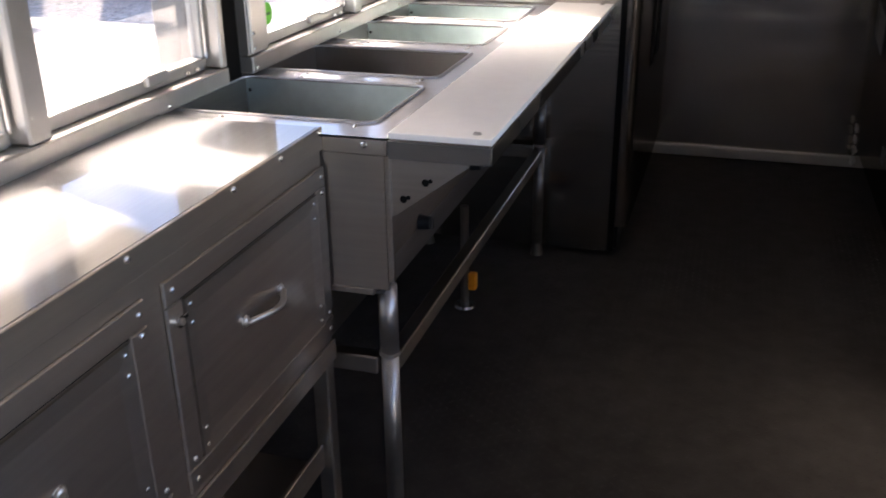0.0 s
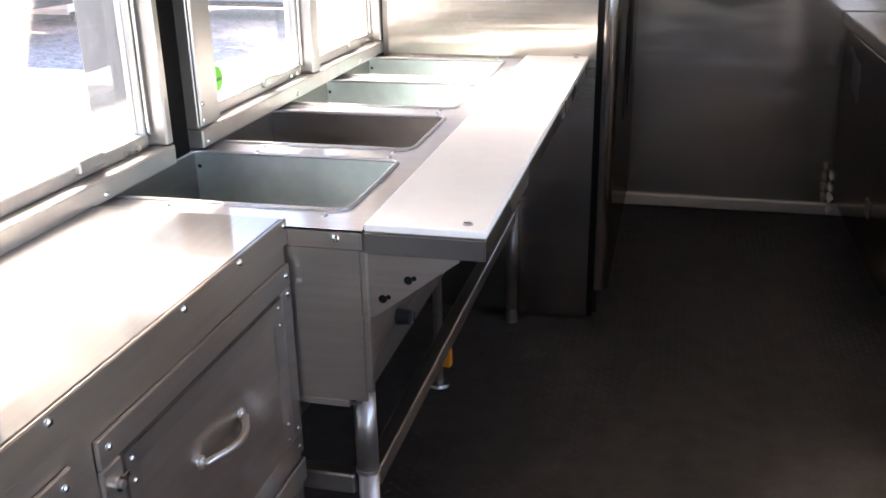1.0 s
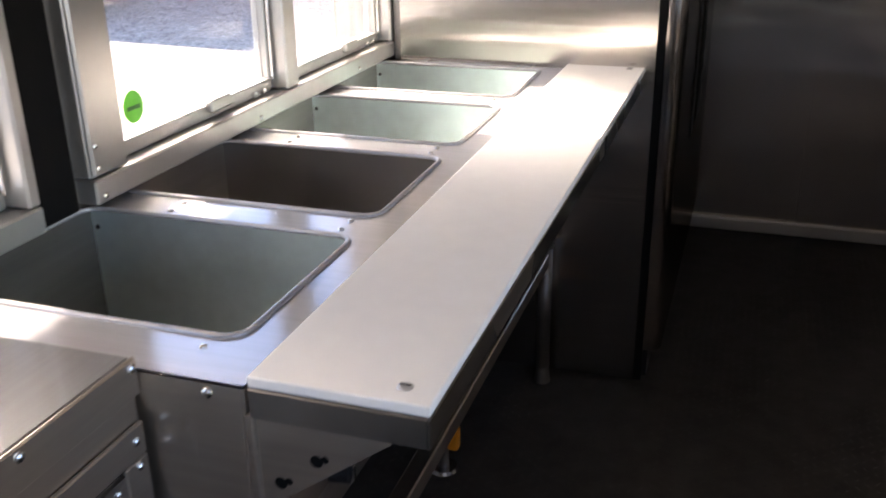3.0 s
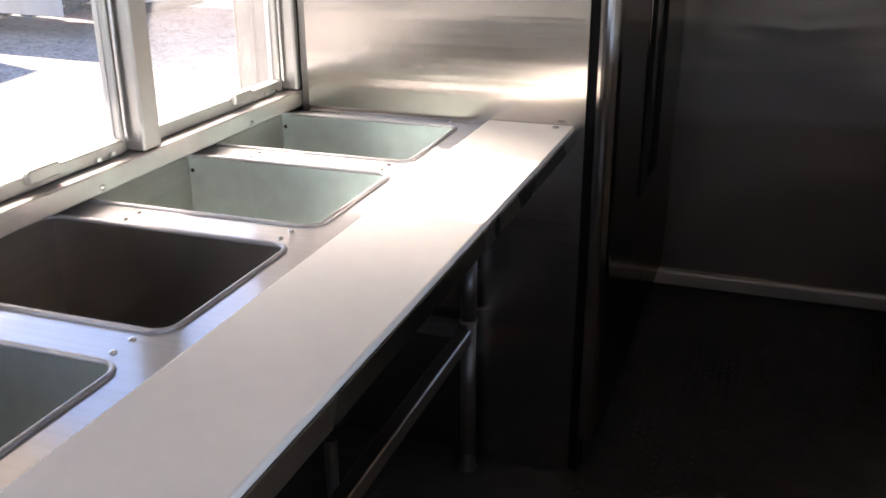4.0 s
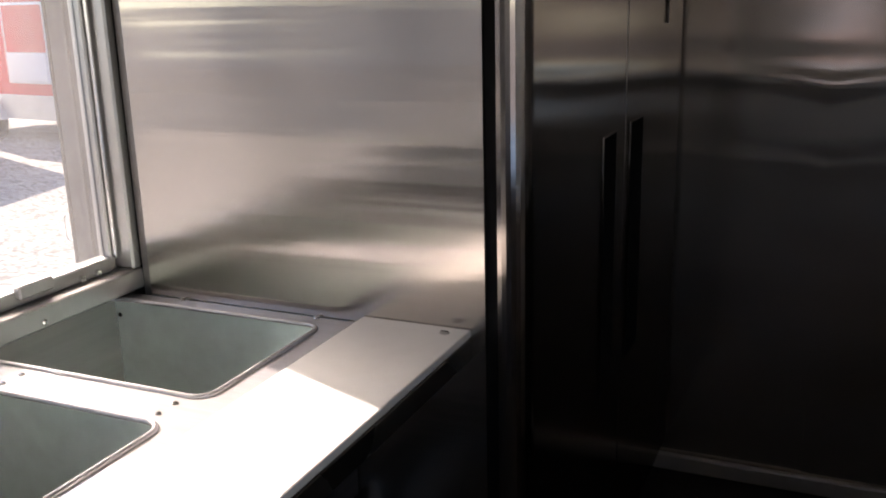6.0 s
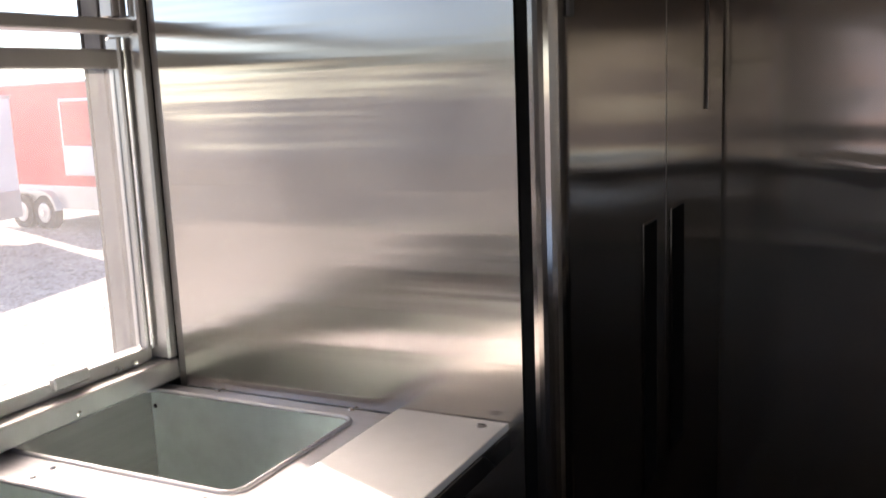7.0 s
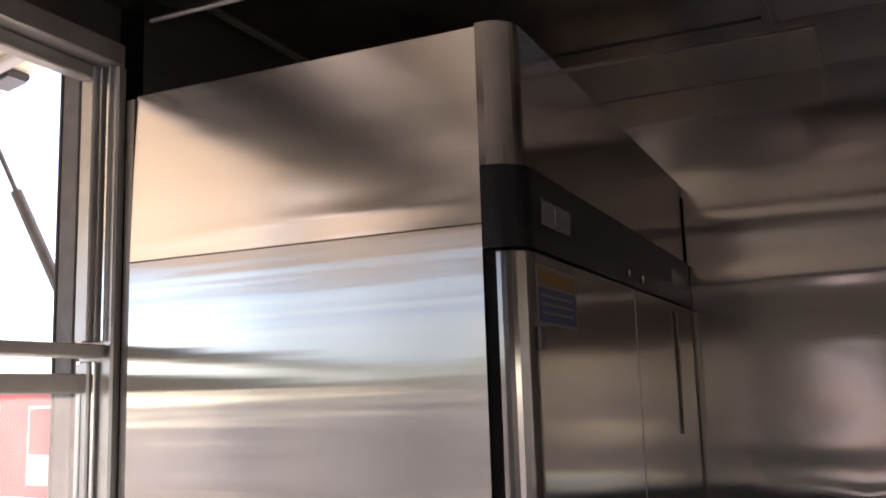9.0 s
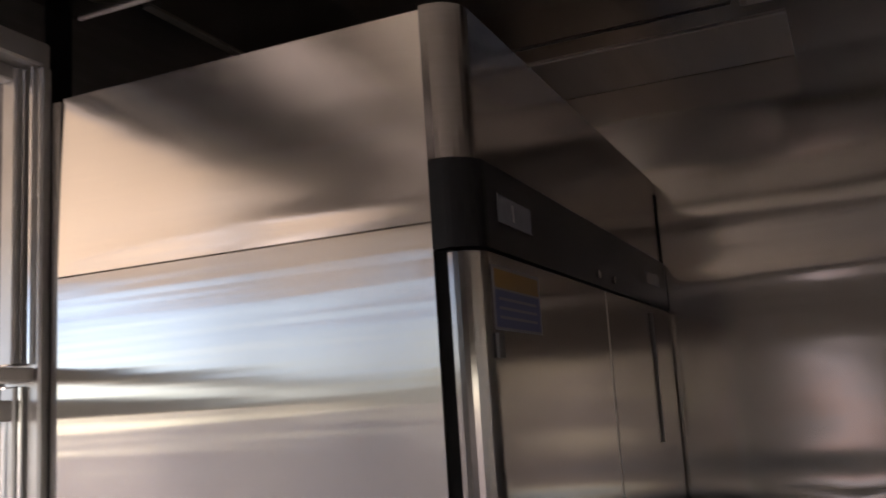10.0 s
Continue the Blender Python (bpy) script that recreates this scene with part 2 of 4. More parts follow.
def tube(points, r, n=8, closed=False, bm=None):
    """A round bar bent along points."""
    b = bmesh.new()
    pts = [Vector(p) for p in points]
    rings = []
    up0 = Vector((0, 0, 1))
    for i, p in enumerate(pts):
        a = pts[i - 1] if i or closed else p
        c = pts[(i + 1) % len(pts)] if i < len(pts) - 1 or closed else p
        d = (c - a).normalized()
        s = d.cross(up0)
        if s.length < 0.05:
            s = d.cross(Vector((0, 1, 0)))
        s.normalize()
        u = s.cross(d)
        rings.append([b.verts.new(p + (s * math.cos(k * 2 * math.pi / n) + u * math.sin(k * 2 * math.pi / n)) * r) for k in range(n)])
    m = len(rings)
    for i in range(m if closed else m - 1):
        g, h = rings[i], rings[(i + 1) % m]
        for k in range(n):
            b.faces.new((g[k], g[(k + 1) % n], h[(k + 1) % n], h[k]))
    if not closed:
        b.faces.new(rings[0])
        b.faces.new(rings[-1])
    return merge(bm, b)


def round_loop(x0, x1, y0, y1, r, k=5):
    """Points of a rectangle with rounded corners, anticlockwise from the corner x1, y1."""
    out = []
    for cx, cy, a in ((x1 - r, y1 - r, 0), (x0 + r, y1 - r, 90), (x0 + r, y0 + r, 180), (x1 - r, y0 + r, 270)):
        out.append([(cx + r * math.cos(radians(a + 90 * i / k)), cy + r * math.sin(radians(a + 90 * i / k))) for i in range(k + 1)])
    return out


def prism(outline, axis, a, b_):
    """A flat outline of points in the two other axes, given thickness from a to b_ along axis."""
    b = bmesh.new()

    def put(p, v):
        return {"x": (v, p[0], p[1]), "y": (p[0], v, p[1]), "z": (p[0], p[1], v)}[axis]

    g = [b.verts.new(put(p, a)) for p in outline]
    h = [b.verts.new(put(p, b_)) for p in outline]
    b.faces.new(g)
    b.faces.new(h)
    for i in range(len(g)):
        j = (i + 1) % len(g)
        b.faces.new((g[i], g[j], h[j], h[i]))
    return b


def structure(name, bm, material, label, category, smooth=False):
    return tagged(mesh_ob(name, bm, material, smooth), label, category, kind="structure")


# ---- large structure ----
def wavy(x0, x1, z0, z1, y, amp, sx, sz, seed, nx=50, nz=90, back=0.012, pin=True, fine=0.12, lean=0.0, dents=(), joint=0.0):
    """A sheet facing -y with shallow dents, its edges straight; closed at the back."""
    b = bmesh.new()
    g = []
    for i in range(nx + 1):
        row = []
        for k in range(nz + 1):
            u, w = i / nx, k / nz
            at_joint = math.exp(-abs(x0 + (x1 - x0) * u - joint) / 0.28) if joint else 1.0
            x, z = x0 + (x1 - x0) * u, z0 + (z1 - z0) * w
            e = min(1.0, 12 * min(u, 1 - u), 12 * min(w, 1 - w)) if pin else 1.0
            h = noise.noise(Vector((x * sx, seed, z * sz))) + 0.4 * noise.noise(Vector((x * sx * 2.1, seed + 7, z * sz * 2.3)))
            h += fine * noise.noise(Vector((x * sx * 1.5, seed + 3, z * sz * 6.0)))
            for level, deep, wide in dents:
                mid = level + 0.012 * noise.noise(Vector((x * 3.0, seed, level))) + 0.02 * noise.noise(Vector((x * 1.1, seed, level)))
                swell = at_joint if level < 1.6 else 1.0
                h += deep * swell / amp * math.exp(-((z - mid - 0.05 * (1 - swell)) / wide) ** 2)
            row.append(b.verts.new((x, y - amp * h * e - amp * 0.5 + lean * w, z)))
        g.append(row)
    for i in range(nx):
        for k in range(nz):
            b.faces.new((g[i][k], g[i + 1][k], g[i + 1][k + 1], g[i][k + 1]))
    rim = [g[i][0] for i in range(nx + 1)] + [g[nx][k] for k in range(1, nz + 1)] + [g[i][nz] for i in range(nx - 1, -1, -1)] + [g[0][k] for k in range(nz - 1, 0, -1)]
    hind = [b.verts.new((v.co.x, y + back, v.co.z)) for v in rim]
    rim = [b.verts.new(v.co) for v in rim]
    for i in range(len(rim)):
        j = (i + 1) % len(rim)
        b.faces.new((rim[i], hind[i], hind[j], rim[j]))
    b.faces.new(hind)
    return b



END_Y, BACK_Y, RIGHT_X, CEIL_Z = 3.045, -3.4, 2.42, 2.352
WALL_IN, WALL_OUT = 0.10, 0.0
structure("floor", box(WALL_OUT, RIGHT_X, BACK_Y, END_Y, -0.06, 0.0), floor_black, "worn black coated tread plate floor of a food truck", "floor")

# tread pattern: crossed oval lugs
lug_v, lug_f = [], []
for i in range(96):
    for j in range(150):
        cx, cy = 0.12 + i * 0.024, -2.2 + j * 0.035 + (i % 2) * 0.0175
        a = radians(45 if (i + j) % 2 else -45)
        base = len(lug_v)
        for u, w, h in ((-0.011, 0, 0), (0, 0.0036, 0), (0.011, 0, 0), (0, -0.0036, 0), (0, 0, 0.0012)):
            lug_v.append((cx + u * math.cos(a) - w * math.sin(a), cy + u * math.sin(a) + w * math.cos(a), 0.0002 + h))
        for k in range(4):
            lug_f.append((base + k, base + (k + 1) % 4, base + 4))
lug_me = bpy.data.meshes.new("tread_lugs")
lug_me.from_pydata(lug_v, [], lug_f)
lug_me.materials.append(floor_black)
tagged(new("tread_lugs", lug_me), "raised oval lugs of the black tread plate", "tread plate", kind="stuff")

DENTS = ((1.965, 0.0026, 0.034), (1.79, 0.0028, 0.030), (1.54, 0.0010, 0.05), (1.20, 0.0040, 0.030), (0.97, 0.0016, 0.025))  # level creases in the sheet: height, depth, half width
we = thing("wall_end", "wavy stainless sheet end wall behind the refrigerator", "wall", kind="structure", at=(1.2, END_Y, 0))
part("sheet", wavy(WALL_OUT, 1.318, 0, CEIL_Z, END_Y, 0.0026, 1.6, 4.6, 3.3, 60, 240, 0.05, False, 0.04, 0.0, DENTS, 1.3165), steel_wall, we, smooth=True)
part("sheet", wavy(1.3150, RIGHT_X, 0, CEIL_Z, END_Y - 0.0045, 0.0026, 1.6, 4.6, 3.36, 60, 240, 0.05, False, 0.04, 0.0, DENTS, 1.3165), steel_wall, we, smooth=True)
# added unseen for daylight: rear window behind the camera, right wall's side door and window
bm = box(WALL_OUT, 1.00, BACK_Y - 0.05, BACK_Y, 0, CEIL_Z)
box(1.45, RIGHT_X, BACK_Y - 0.05, BACK_Y, 0, CEIL_Z, bm=bm)
box(1.00, 1.45, BACK_Y - 0.05, BACK_Y, 1.60, CEIL_Z, bm=bm)
box(1.00, 1.45, BACK_Y - 0.05, BACK_Y, 0, 1.05, bm=bm)
structure("wall_back", bm, steel_side, "steel rear wall with an unseen window opening added for daylight", "wall")
bm = box(RIGHT_X, RIGHT_X + 0.05, BACK_Y - 0.05, END_Y + 0.05, 1.62, CEIL_Z)
box(RIGHT_X, RIGHT_X + 0.05, BACK_Y - 0.05, -2.2, 0, 1.62, bm=bm)
box(RIGHT_X, RIGHT_X + 0.05, 0.2, END_Y + 0.05, 0, 1.62, bm=bm)
box(RIGHT_X, RIGHT_X + 0.05, -1.2, 0.2, 0, 0.9, bm=bm)
structure("wall_right", bm, steel_side, "dull steel side wall, unseen door and window openings added for daylight", "wall")
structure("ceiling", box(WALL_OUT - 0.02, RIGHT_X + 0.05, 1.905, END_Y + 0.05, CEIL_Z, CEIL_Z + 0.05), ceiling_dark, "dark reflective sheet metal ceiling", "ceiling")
structure("ceiling_front", box(WALL_OUT - 0.02, RIGHT_X + 0.05, BACK_Y - 0.05, 1.904, CEIL_Z, CEIL_Z + 0.05), ceiling_pale, "sheet metal ceiling over the aisle, coloured pale to bounce daylight", "ceiling")
structure("ceiling_strip", box(0.35, 1.31, 2.73, END_Y - 0.006, CEIL_Z - 0.006, CEIL_Z - 0.001, 0.001), ceiling_strip_steel, "stainless sheet strip on the ceiling by the end wall, coloured light for its reflections", "ceiling panel")
structure("ceiling_side_panel", box(WALL_IN + 0.001, 0.432, BACK_Y + 0.001, 1.765, 2.256, CEIL_Z - 0.001, 0.001), steel_apron, "dark reflective steel soffit above the serving windows", "ceiling panel")
# white colour stands in for the gleam on the metal edge
structure("ceiling_trim", box(WALL_IN + 0.012, 0.436, 1.7655, 1.773, 2.2525, 2.262, 0.001), white_paint, "thin edge of the steel soffit, coloured white for its gleam", "trim")
structure("ceiling_joint", box(0.103, 0.123, 1.95, 2.72, CEIL_Z - 0.005, CEIL_Z - 0.001, 0.001), skirting, "thin grey ceiling joint strip", "trim")
structure("ceiling_joint", box(0.35, 1.20, 2.611, 2.617, CEIL_Z - 0.004, CEIL_Z - 0.001, 0.001), steel_dark, "thin dark ceiling joint strip", "trim")

# serving wall: two openings, from WIN1 to WIN2
W1A, W1B, W2A, W2B = -1.15, 0.285, 0.40, 1.685
OUT_B = 1.765  # the outer opening runs past the inner frame
SILL, HEAD = 0.935, 2.172
bm = box(WALL_OUT, WALL_IN, BACK_Y, END_Y, 0, SILL)
box(WALL_OUT, WALL_IN, BACK_Y, END_Y, HEAD, CEIL_Z, bm=bm)
for a, c in ((BACK_Y, W1A), (W1B, W2A), (OUT_B, END_Y)):
    box(WALL_OUT, WALL_IN, a, c, SILL, HEAD, bm=bm)
box(0.056, WALL_IN, W2B, OUT_B, SILL, HEAD, bm=bm)
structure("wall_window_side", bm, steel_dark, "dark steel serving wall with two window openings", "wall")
# unseen outer skin, added in white to bounce sun under the hatches
bm = box(-0.022, -0.001, BACK_Y - 0.05, END_Y + 0.05, -0.20, SILL - 0.06)
box(-0.022, -0.001, BACK_Y - 0.05, END_Y + 0.05, HEAD + 0.01, CEIL_Z + 0.05, bm=bm)
for a, c in ((BACK_Y - 0.05, W1A - 0.03), (W1B + 0.01, W2A - 0.01), (OUT_B + 0.03, END_Y + 0.05)):
    box(-0.022, -0.001, a, c, SILL - 0.06, HEAD + 0.01, bm=bm)
structure("truck_skin", bm, white_paint, "white outer side of the food truck, unseen, added to bounce sunlight", "wall")
structure("window_post", box(WALL_IN - 0.002, WALL_IN + 0.012, W1B + 0.004, W2A - 0.012, SILL - 0.01, CEIL_Z - 0.002, 0.003), black_rubber, "black rubber-faced post between the two serving windows", "post")
structure("baseboard", box(0.60, 1.90, END_Y - 0.024, END_Y - 0.004, 0.006, 0.062, 0.008, 2), skirting, "dull aluminium skirting along the foot of the end wall", "baseboard")
# dark strip drawn where the gap beside the window lies in shade
bm = box(WALL_IN, WALL_IN + 0.004, 1.70, 1.76, SILL, CEIL_Z - 0.004)
structure("corner_gap_strip", bm, black_rubber, "dark strip for the shaded gap between the window and the refrigerator", "trim")


def window_unit(name, label, ya, yb, mullions):
    """An aluminium serving window: outer frame, bolts, mullions, and a sash with a pane below a transom in each bay."""
    w = thing(name, label, "window", kind="structure", at=(WALL_IN, (ya + yb) / 2, SILL))
    fx0, fx1 = 0.055, 0.132
    part("window_sill", box(fx0 - 0.03, fx1 + 0.006, ya, yb, SILL - 0.004, SILL + 0.036, 0.003), alum, w)
    part("top_rail", box(fx0, fx1, ya, yb, HEAD - 0.045, HEAD, 0.004), alum, w)
    part("jamb", box(fx0, fx1 + 0.004, yb - 0.024, yb, SILL + 0.037, HEAD - 0.046, 0.004), alum, w)
    part("jamb", box(fx0, fx1, ya, ya + 0.034, SILL + 0.037, HEAD - 0.046, 0.004), alum, w)
    edges = [ya + 0.036] + [m for c in mullions for m in (c - 0.03, c + 0.03)] + [yb - 0.026]
    for c in mullions:
        part("mullion", box(fx0, fx1 + 0.002, c - 0.028, c + 0.028, SILL + 0.037, HEAD - 0.046, 0.004), alum, w)
    for k in range(0, len(edges), 2):
        a, b_ = edges[k], edges[k + 1]
        tz = 1.592
        part("transom", box(fx0 + 0.004, fx1 - 0.004, a, b_, tz - 0.011, tz + 0.012, 0.003), alum, w)
        # lower sash
        s = part("sash", box(0.066, 0.098, a + 0.001, a + 0.022, SILL + 0.037, tz - 0.017, 0.003), alum, w)
        bm = box(0.066, 0.098, b_ - 0.015, b_ - 0.001, SILL + 0.037, tz - 0.017, 0.003)
        box(0.066, 0.104, a + 0.023, b_ - 0.016, SILL + 0.037, SILL + 0.064, 0.003, bm=bm)
        box(0.066, 0.098, a + 0.023, b_ - 0.016, tz - 0.073, tz - 0.039, 0.003, bm=bm)
        part("sash_frame", bm, alum, s)
        p = part("pane", box(0.080, 0.084, a + 0.022, b_ - 0.015, SILL + 0.064, tz - 0.075), glass, s)
        p.visible_shadow = False
        # tracks either side and a pull rail
        part("track", box(0.100, 0.106, b_ - 0.009, b_ - 0.003, SILL + 0.060, tz - 0.018, 0.001), chrome, w)
        part("track", box(0.100, 0.106, b_ - 0.009, b_ - 0.003, tz + 0.018, HEAD - 0.047, 0.001), chrome, w)
        part("track", box(0.116, 0.122, b_ - 0.006, b_ - 0.001, tz + 0.018, HEAD - 0.047, 0.001), chrome, w)
        part("top_sash", box(0.066, 0.098, b_ - 0.020, b_ - 0.001, tz + 0.017, HEAD - 0.047, 0.003), alum, w)
        part("top_sash", box(0.066, 0.098, a + 0.001, b_ - 0.022, HEAD - 0.075, HEAD - 0.047, 0.003), alum, w)
        # pull catch and stops on the bottom rail
        mid = a + (b_ - a) * 0.63
        part("catch", box(0.099, 0.116, mid - 0.045, mid + 0.03, SILL + 0.050, SILL + 0.074, 0.003), alum, w)
        for q in (b_ - 0.10, b_ - 0.06):
            part("stop", rod((0.099, q, SILL + 0.046), (0.112, q, SILL + 0.046), 0.006, 10), chrome, w)
    for q in (ya + 0.02, (ya + yb) / 2 - 0.12, yb - 0.25):
        part("bolt", dome((fx1 + 0.006, q, SILL + 0.008), (1, 0, 0), 0.006, 0.004), chrome, w)
    return w


window_unit("window_1", "aluminium framed serving window with tall sliding sashes", W1A, W1B, (-0.335,))
win2 = window_unit("window_2", "aluminium framed double serving window beside the refrigerator", W2A, W2B, (1.085,))
part("jamb_plate", box(0.100, 0.138, W2A + 0.002, W2A + 0.088, SILL + 0.040, HEAD - 0.05, 0.004), alum, win2, "wide grey jamb plate")
for z in (SILL + 0.055, SILL + 0.09):
    part("bolt", dome((0.138, W2A + 0.012, z), (1, 0, 0), 0.005, 0.004), chrome, win2)
# dull outer jamb seen through the glass
structure("outer_jamb", box(-0.046, 0.050, 1.700, OUT_B - 0.001, SILL - 0.02, HEAD, 0.003), alum_dull, "weathered grey jamb outside the serving window", "jamb")
structure("outer_jamb_bead", box(-0.028, 0.004, 1.695, 1.6995, SILL - 0.02, HEAD, 0.002), alum_dull, "raised bead on the weathered grey jamb", "trim")
structure("outer_jamb_bead", box(-0.052, -0.0465, 1.697, OUT_B - 0.001, SILL - 0.02, HEAD, 0.002), alum_dull, "lipped edge of the weathered grey jamb", "trim")
structure("outer_jamb", box(-0.04, 0.050, W1B - 0.010, W1B - 0.001, SILL, HEAD, 0.003), alum_dull, "weathered grey jamb outside the serving window", "jamb")
bm = bmesh.new()
bmesh.ops.create_circle(bm, cap_ends=True, segments=28, radius=0.028)
bm.transform(Matrix.Translation((0.0875, 0.585, 1.043)) @ Matrix.Rotation(radians(90), 4, "Y"))
dot = thing("round_sticker", "round bright green inspection sticker on the window pane", "sticker", at=(0.0875, 0.585, 1.043))
r = bmesh.ops.extrude_face_region(bm, geom=bm.faces[:])
for v in [v for v in r["geom"] if isinstance(v, bmesh.types.BMVert)]:
    v.co.x -= 0.0006
part("disc", bm, green_paper, dot)
part("print_bar", box(0.0876, 0.0882, 0.567, 0.603, 1.038, 1.045), mat("dark_green_print", (0.03, 0.2, 0.02), 0.5), dot)

hook = thing("latch_loop", "small pale wire latch loop on the outer window jamb", "latch", at=(-0.034, 1.704, 1.030))
pts = [(x - 0.012, 1.704, z) for x, z in ((-0.060, 1.010), (-0.060, 1.048), (-0.055, 1.055), (-0.043, 1.055), (-0.038, 1.048), (-0.038, 1.010), (-0.043, 1.003), (-0.055, 1.003))]
part("loop", tube(pts, 0.0018, 8, True), silver_trim, hook, smooth=True)
part("pin", rod((-0.0495, 1.704, 1.030), (-0.0515, 1.704, 1.030), 0.003, 8), silver_trim, hook)

# ---- awning hatch held open over the windows ----
AW_OUT = -1.37


def awning(label, y0, y1, hinge, drop, flap, struts):
    """A hatch panel open over a window, sloping down by drop for each metre outward, with rims, lamp and gas struts."""
    awn = thing("awning_hatch", label, "awning", "hatches over the serving windows", at=(0, (y0 + y1) / 2, hinge))

    def slab(x0, x1, ya, yb, lift0, lift1, bev):
        b = box(x0, x1, ya, yb, lift0, lift1, bev)
        for v in b.verts:
            v.co.z += hinge + drop * v.co.x
        return b

    part("panel", slab(AW_OUT, -0.02, y0, y1, 0, 0.03, 0.006), cream_paint, awn)
    part("rim", slab(AW_OUT, AW_OUT + 0.04, y0, y1, -0.03, -0.001, 0.004), silver_trim, awn)
    part("rim", slab(AW_OUT + 0.041, -0.03, y1 - 0.03, y1, -0.02, -0.001, 0.004), silver_trim, awn)
    part("rim", slab(AW_OUT + 0.041, -0.03, y0, y0 + 0.03, -0.02, -0.001, 0.004), silver_trim, awn)
    part("hinge", slab(-0.05, -0.012, y0 + 0.02, y1 - 0.02, 0.031, 0.037, 0.001), silver_trim, awn)
    if flap:
        part("end_flap", slab(-0.50, -0.02, y1 + 0.001, y1 + 0.075, 0.002, 0.026, 0.004), cream_paint, awn)
        lampbox = part("awning_lamp", slab(-0.275, -0.205, y1 + 0.004, y1 + 0.066, -0.018, -0.001, 0.006), black_plastic, awn, "small dark lamp housing")
        part("lens", slab(-0.268, -0.212, y1 + 0.010, y1 + 0.060, -0.022, -0.0185, 0.001), display_grey, lampbox)
        part("lamp_rail", slab(-0.30, -0.284, y1 + 0.003, y1 + 0.070, -0.014, -0.001, 0.002), silver_trim, awn)
    for yy in struts:
        strut = part("strut", rod((-0.055, yy, 1.690), (-0.206, yy, 1.936), 0.012, 14), alum_dull, awn, "gas strut")
        part("rod", rod((-0.206, yy, 1.936), (-0.334, yy, 2.150), 0.0050, 10), alum_dull, strut)
        part("collar", rod((-0.048, yy, 1.678), (-0.068, yy, 1.711), 0.0135, 14), white_paint, strut)
        part("end_joint", rod((-0.028, yy, 1.645), (-0.0475, yy, 1.677), 0.016, 14), black_plastic, strut)
        part("bracket", box(-0.055, 0.03, yy + 0.004, yy + 0.010, 1.590, 1.755, 0.003), white_paint, awn)
        part("ball_stud", rod((-0.026, yy - 0.014, 1.642), (-0.026, yy + 0.003, 1.642), 0.008, 12), chrome, awn)
        part("hatch_stud", rod((-0.334, yy, 2.145), (-0.345, yy, hinge - 0.34 * drop), 0.009, 12), black_plastic, awn)
    return awn


awning("pale hatch panel held open beside the refrigerator by gas struts", 0.49, 1.695, 2.24, 0.190, True, (1.735, 0.44))
awning("pale hatch panel propped open over the counter window", -1.22, 0.335, 2.24, 0.1336, False, (-1.25,))


# ---- steam table ----
TOP, A, L = 0.92, 0.62, 1.672
st = thing("steam_table", "four-well stainless steam table with galvanised liners on tube legs", "steam table", at=(0.35, 0.84, 0))
wells = [(0.090, 0.414), (0.502, 0.820), (0.909, 1.226), (1.315, 1.63)]
X0, X1 = 0.105, 0.564
bm = bmesh.new()
cuts = [0.0] + [(wells[i][1] + wells[i + 1][0]) / 2 for i in range(3)] + [L]
for (a, b_), c0, c1 in zip(wells, cuts, cuts[1:]):
    arcs = round_loop(X0, X1, a, b_, 0.028)
    corner = [(A, c1), (0.085, c1), (0.085, c0), (A, c0)]
    for z in (TOP,):
        iv = [[bm.verts.new((x, y, z)) for x, y in arc] for arc in arcs]
        ov = [bm.verts.new((x, y, z)) for x, y in corner]
        for i in range(4):
            for k in range(len(iv[i]) - 1):
                bm.faces.new((ov[i], iv[i][k + 1], iv[i][k]))
            j = (i + 1) % 4
            bm.faces.new((ov[i], ov[j], iv[j][0], iv[i][-1]))
bmesh.ops.remove_doubles(bm, verts=bm.verts, dist=0.0004)
part("table_top", bm, steel_flange, st)
part("front_lip", box(A - 0.003, A, 0.0, L, TOP - 0.034, TOP - 0.0045), steel, st)
part("end_lip", box(0.13, A - 0.0035, -0.0, 0.003, TOP - 0.034, TOP - 0.0045), steel, st)
for i, (a, b_) in enumerate(wells):
    pts = [(x, y, TOP + 0.001) for arc in round_loop(X0 - 0.002, X1 + 0.002, a - 0.002, b_ + 0.002, 0.03) for x, y in arc]
    part("well_rim", tube(pts, 0.0045, 8, True), steel_flange, st, smooth=True)
    m = steel_pan if i == 1 else galvanised
    D = 0.25
    x0, x1, ya, yb = X0 - 0.012, X1 + 0.012, a - 0.010, b_ + 0.010
    liner = part("well_liner", box(x0 - 0.002, x0, ya, yb, TOP - D, TOP - 0.006), m, st, "grey stainless pan" if i == 1 else "galvanised sheet liner with riveted corners")
    part("liner_side", box(x1, x1 + 0.002, ya, yb, TOP - D, TOP - 0.006), m, liner)
    part("liner_side", box(x0, x1, yb, yb + 0.002, TOP - D, TOP - 0.006), m, liner)
    part("liner_side", box(x0, x1, ya - 0.002, ya, TOP - D, TOP - 0.006), m, liner)
    part("liner_floor", box(x0, x1, ya, yb, TOP - D - 0.002, TOP - D), steel_pan, liner, "dull grey well bottom")
    if i != 1:
        for q in ((x0 + 0.016, yb - 0.0005, 0), (x0 + 0.0005, yb - 0.016, 1)):
            part("rivet", dome((q[0], q[1], TOP - 0.035), (1, 0, 0) if q[2] else (0, -1, 0), 0.0045, 0.003), black_plastic, liner)
        part("corner_seam", box(x0 + 0.0005, x0 + 0.003, yb - 0.003, yb - 0.0005, TOP - D, TOP - 0.01), steel_dark, liner)
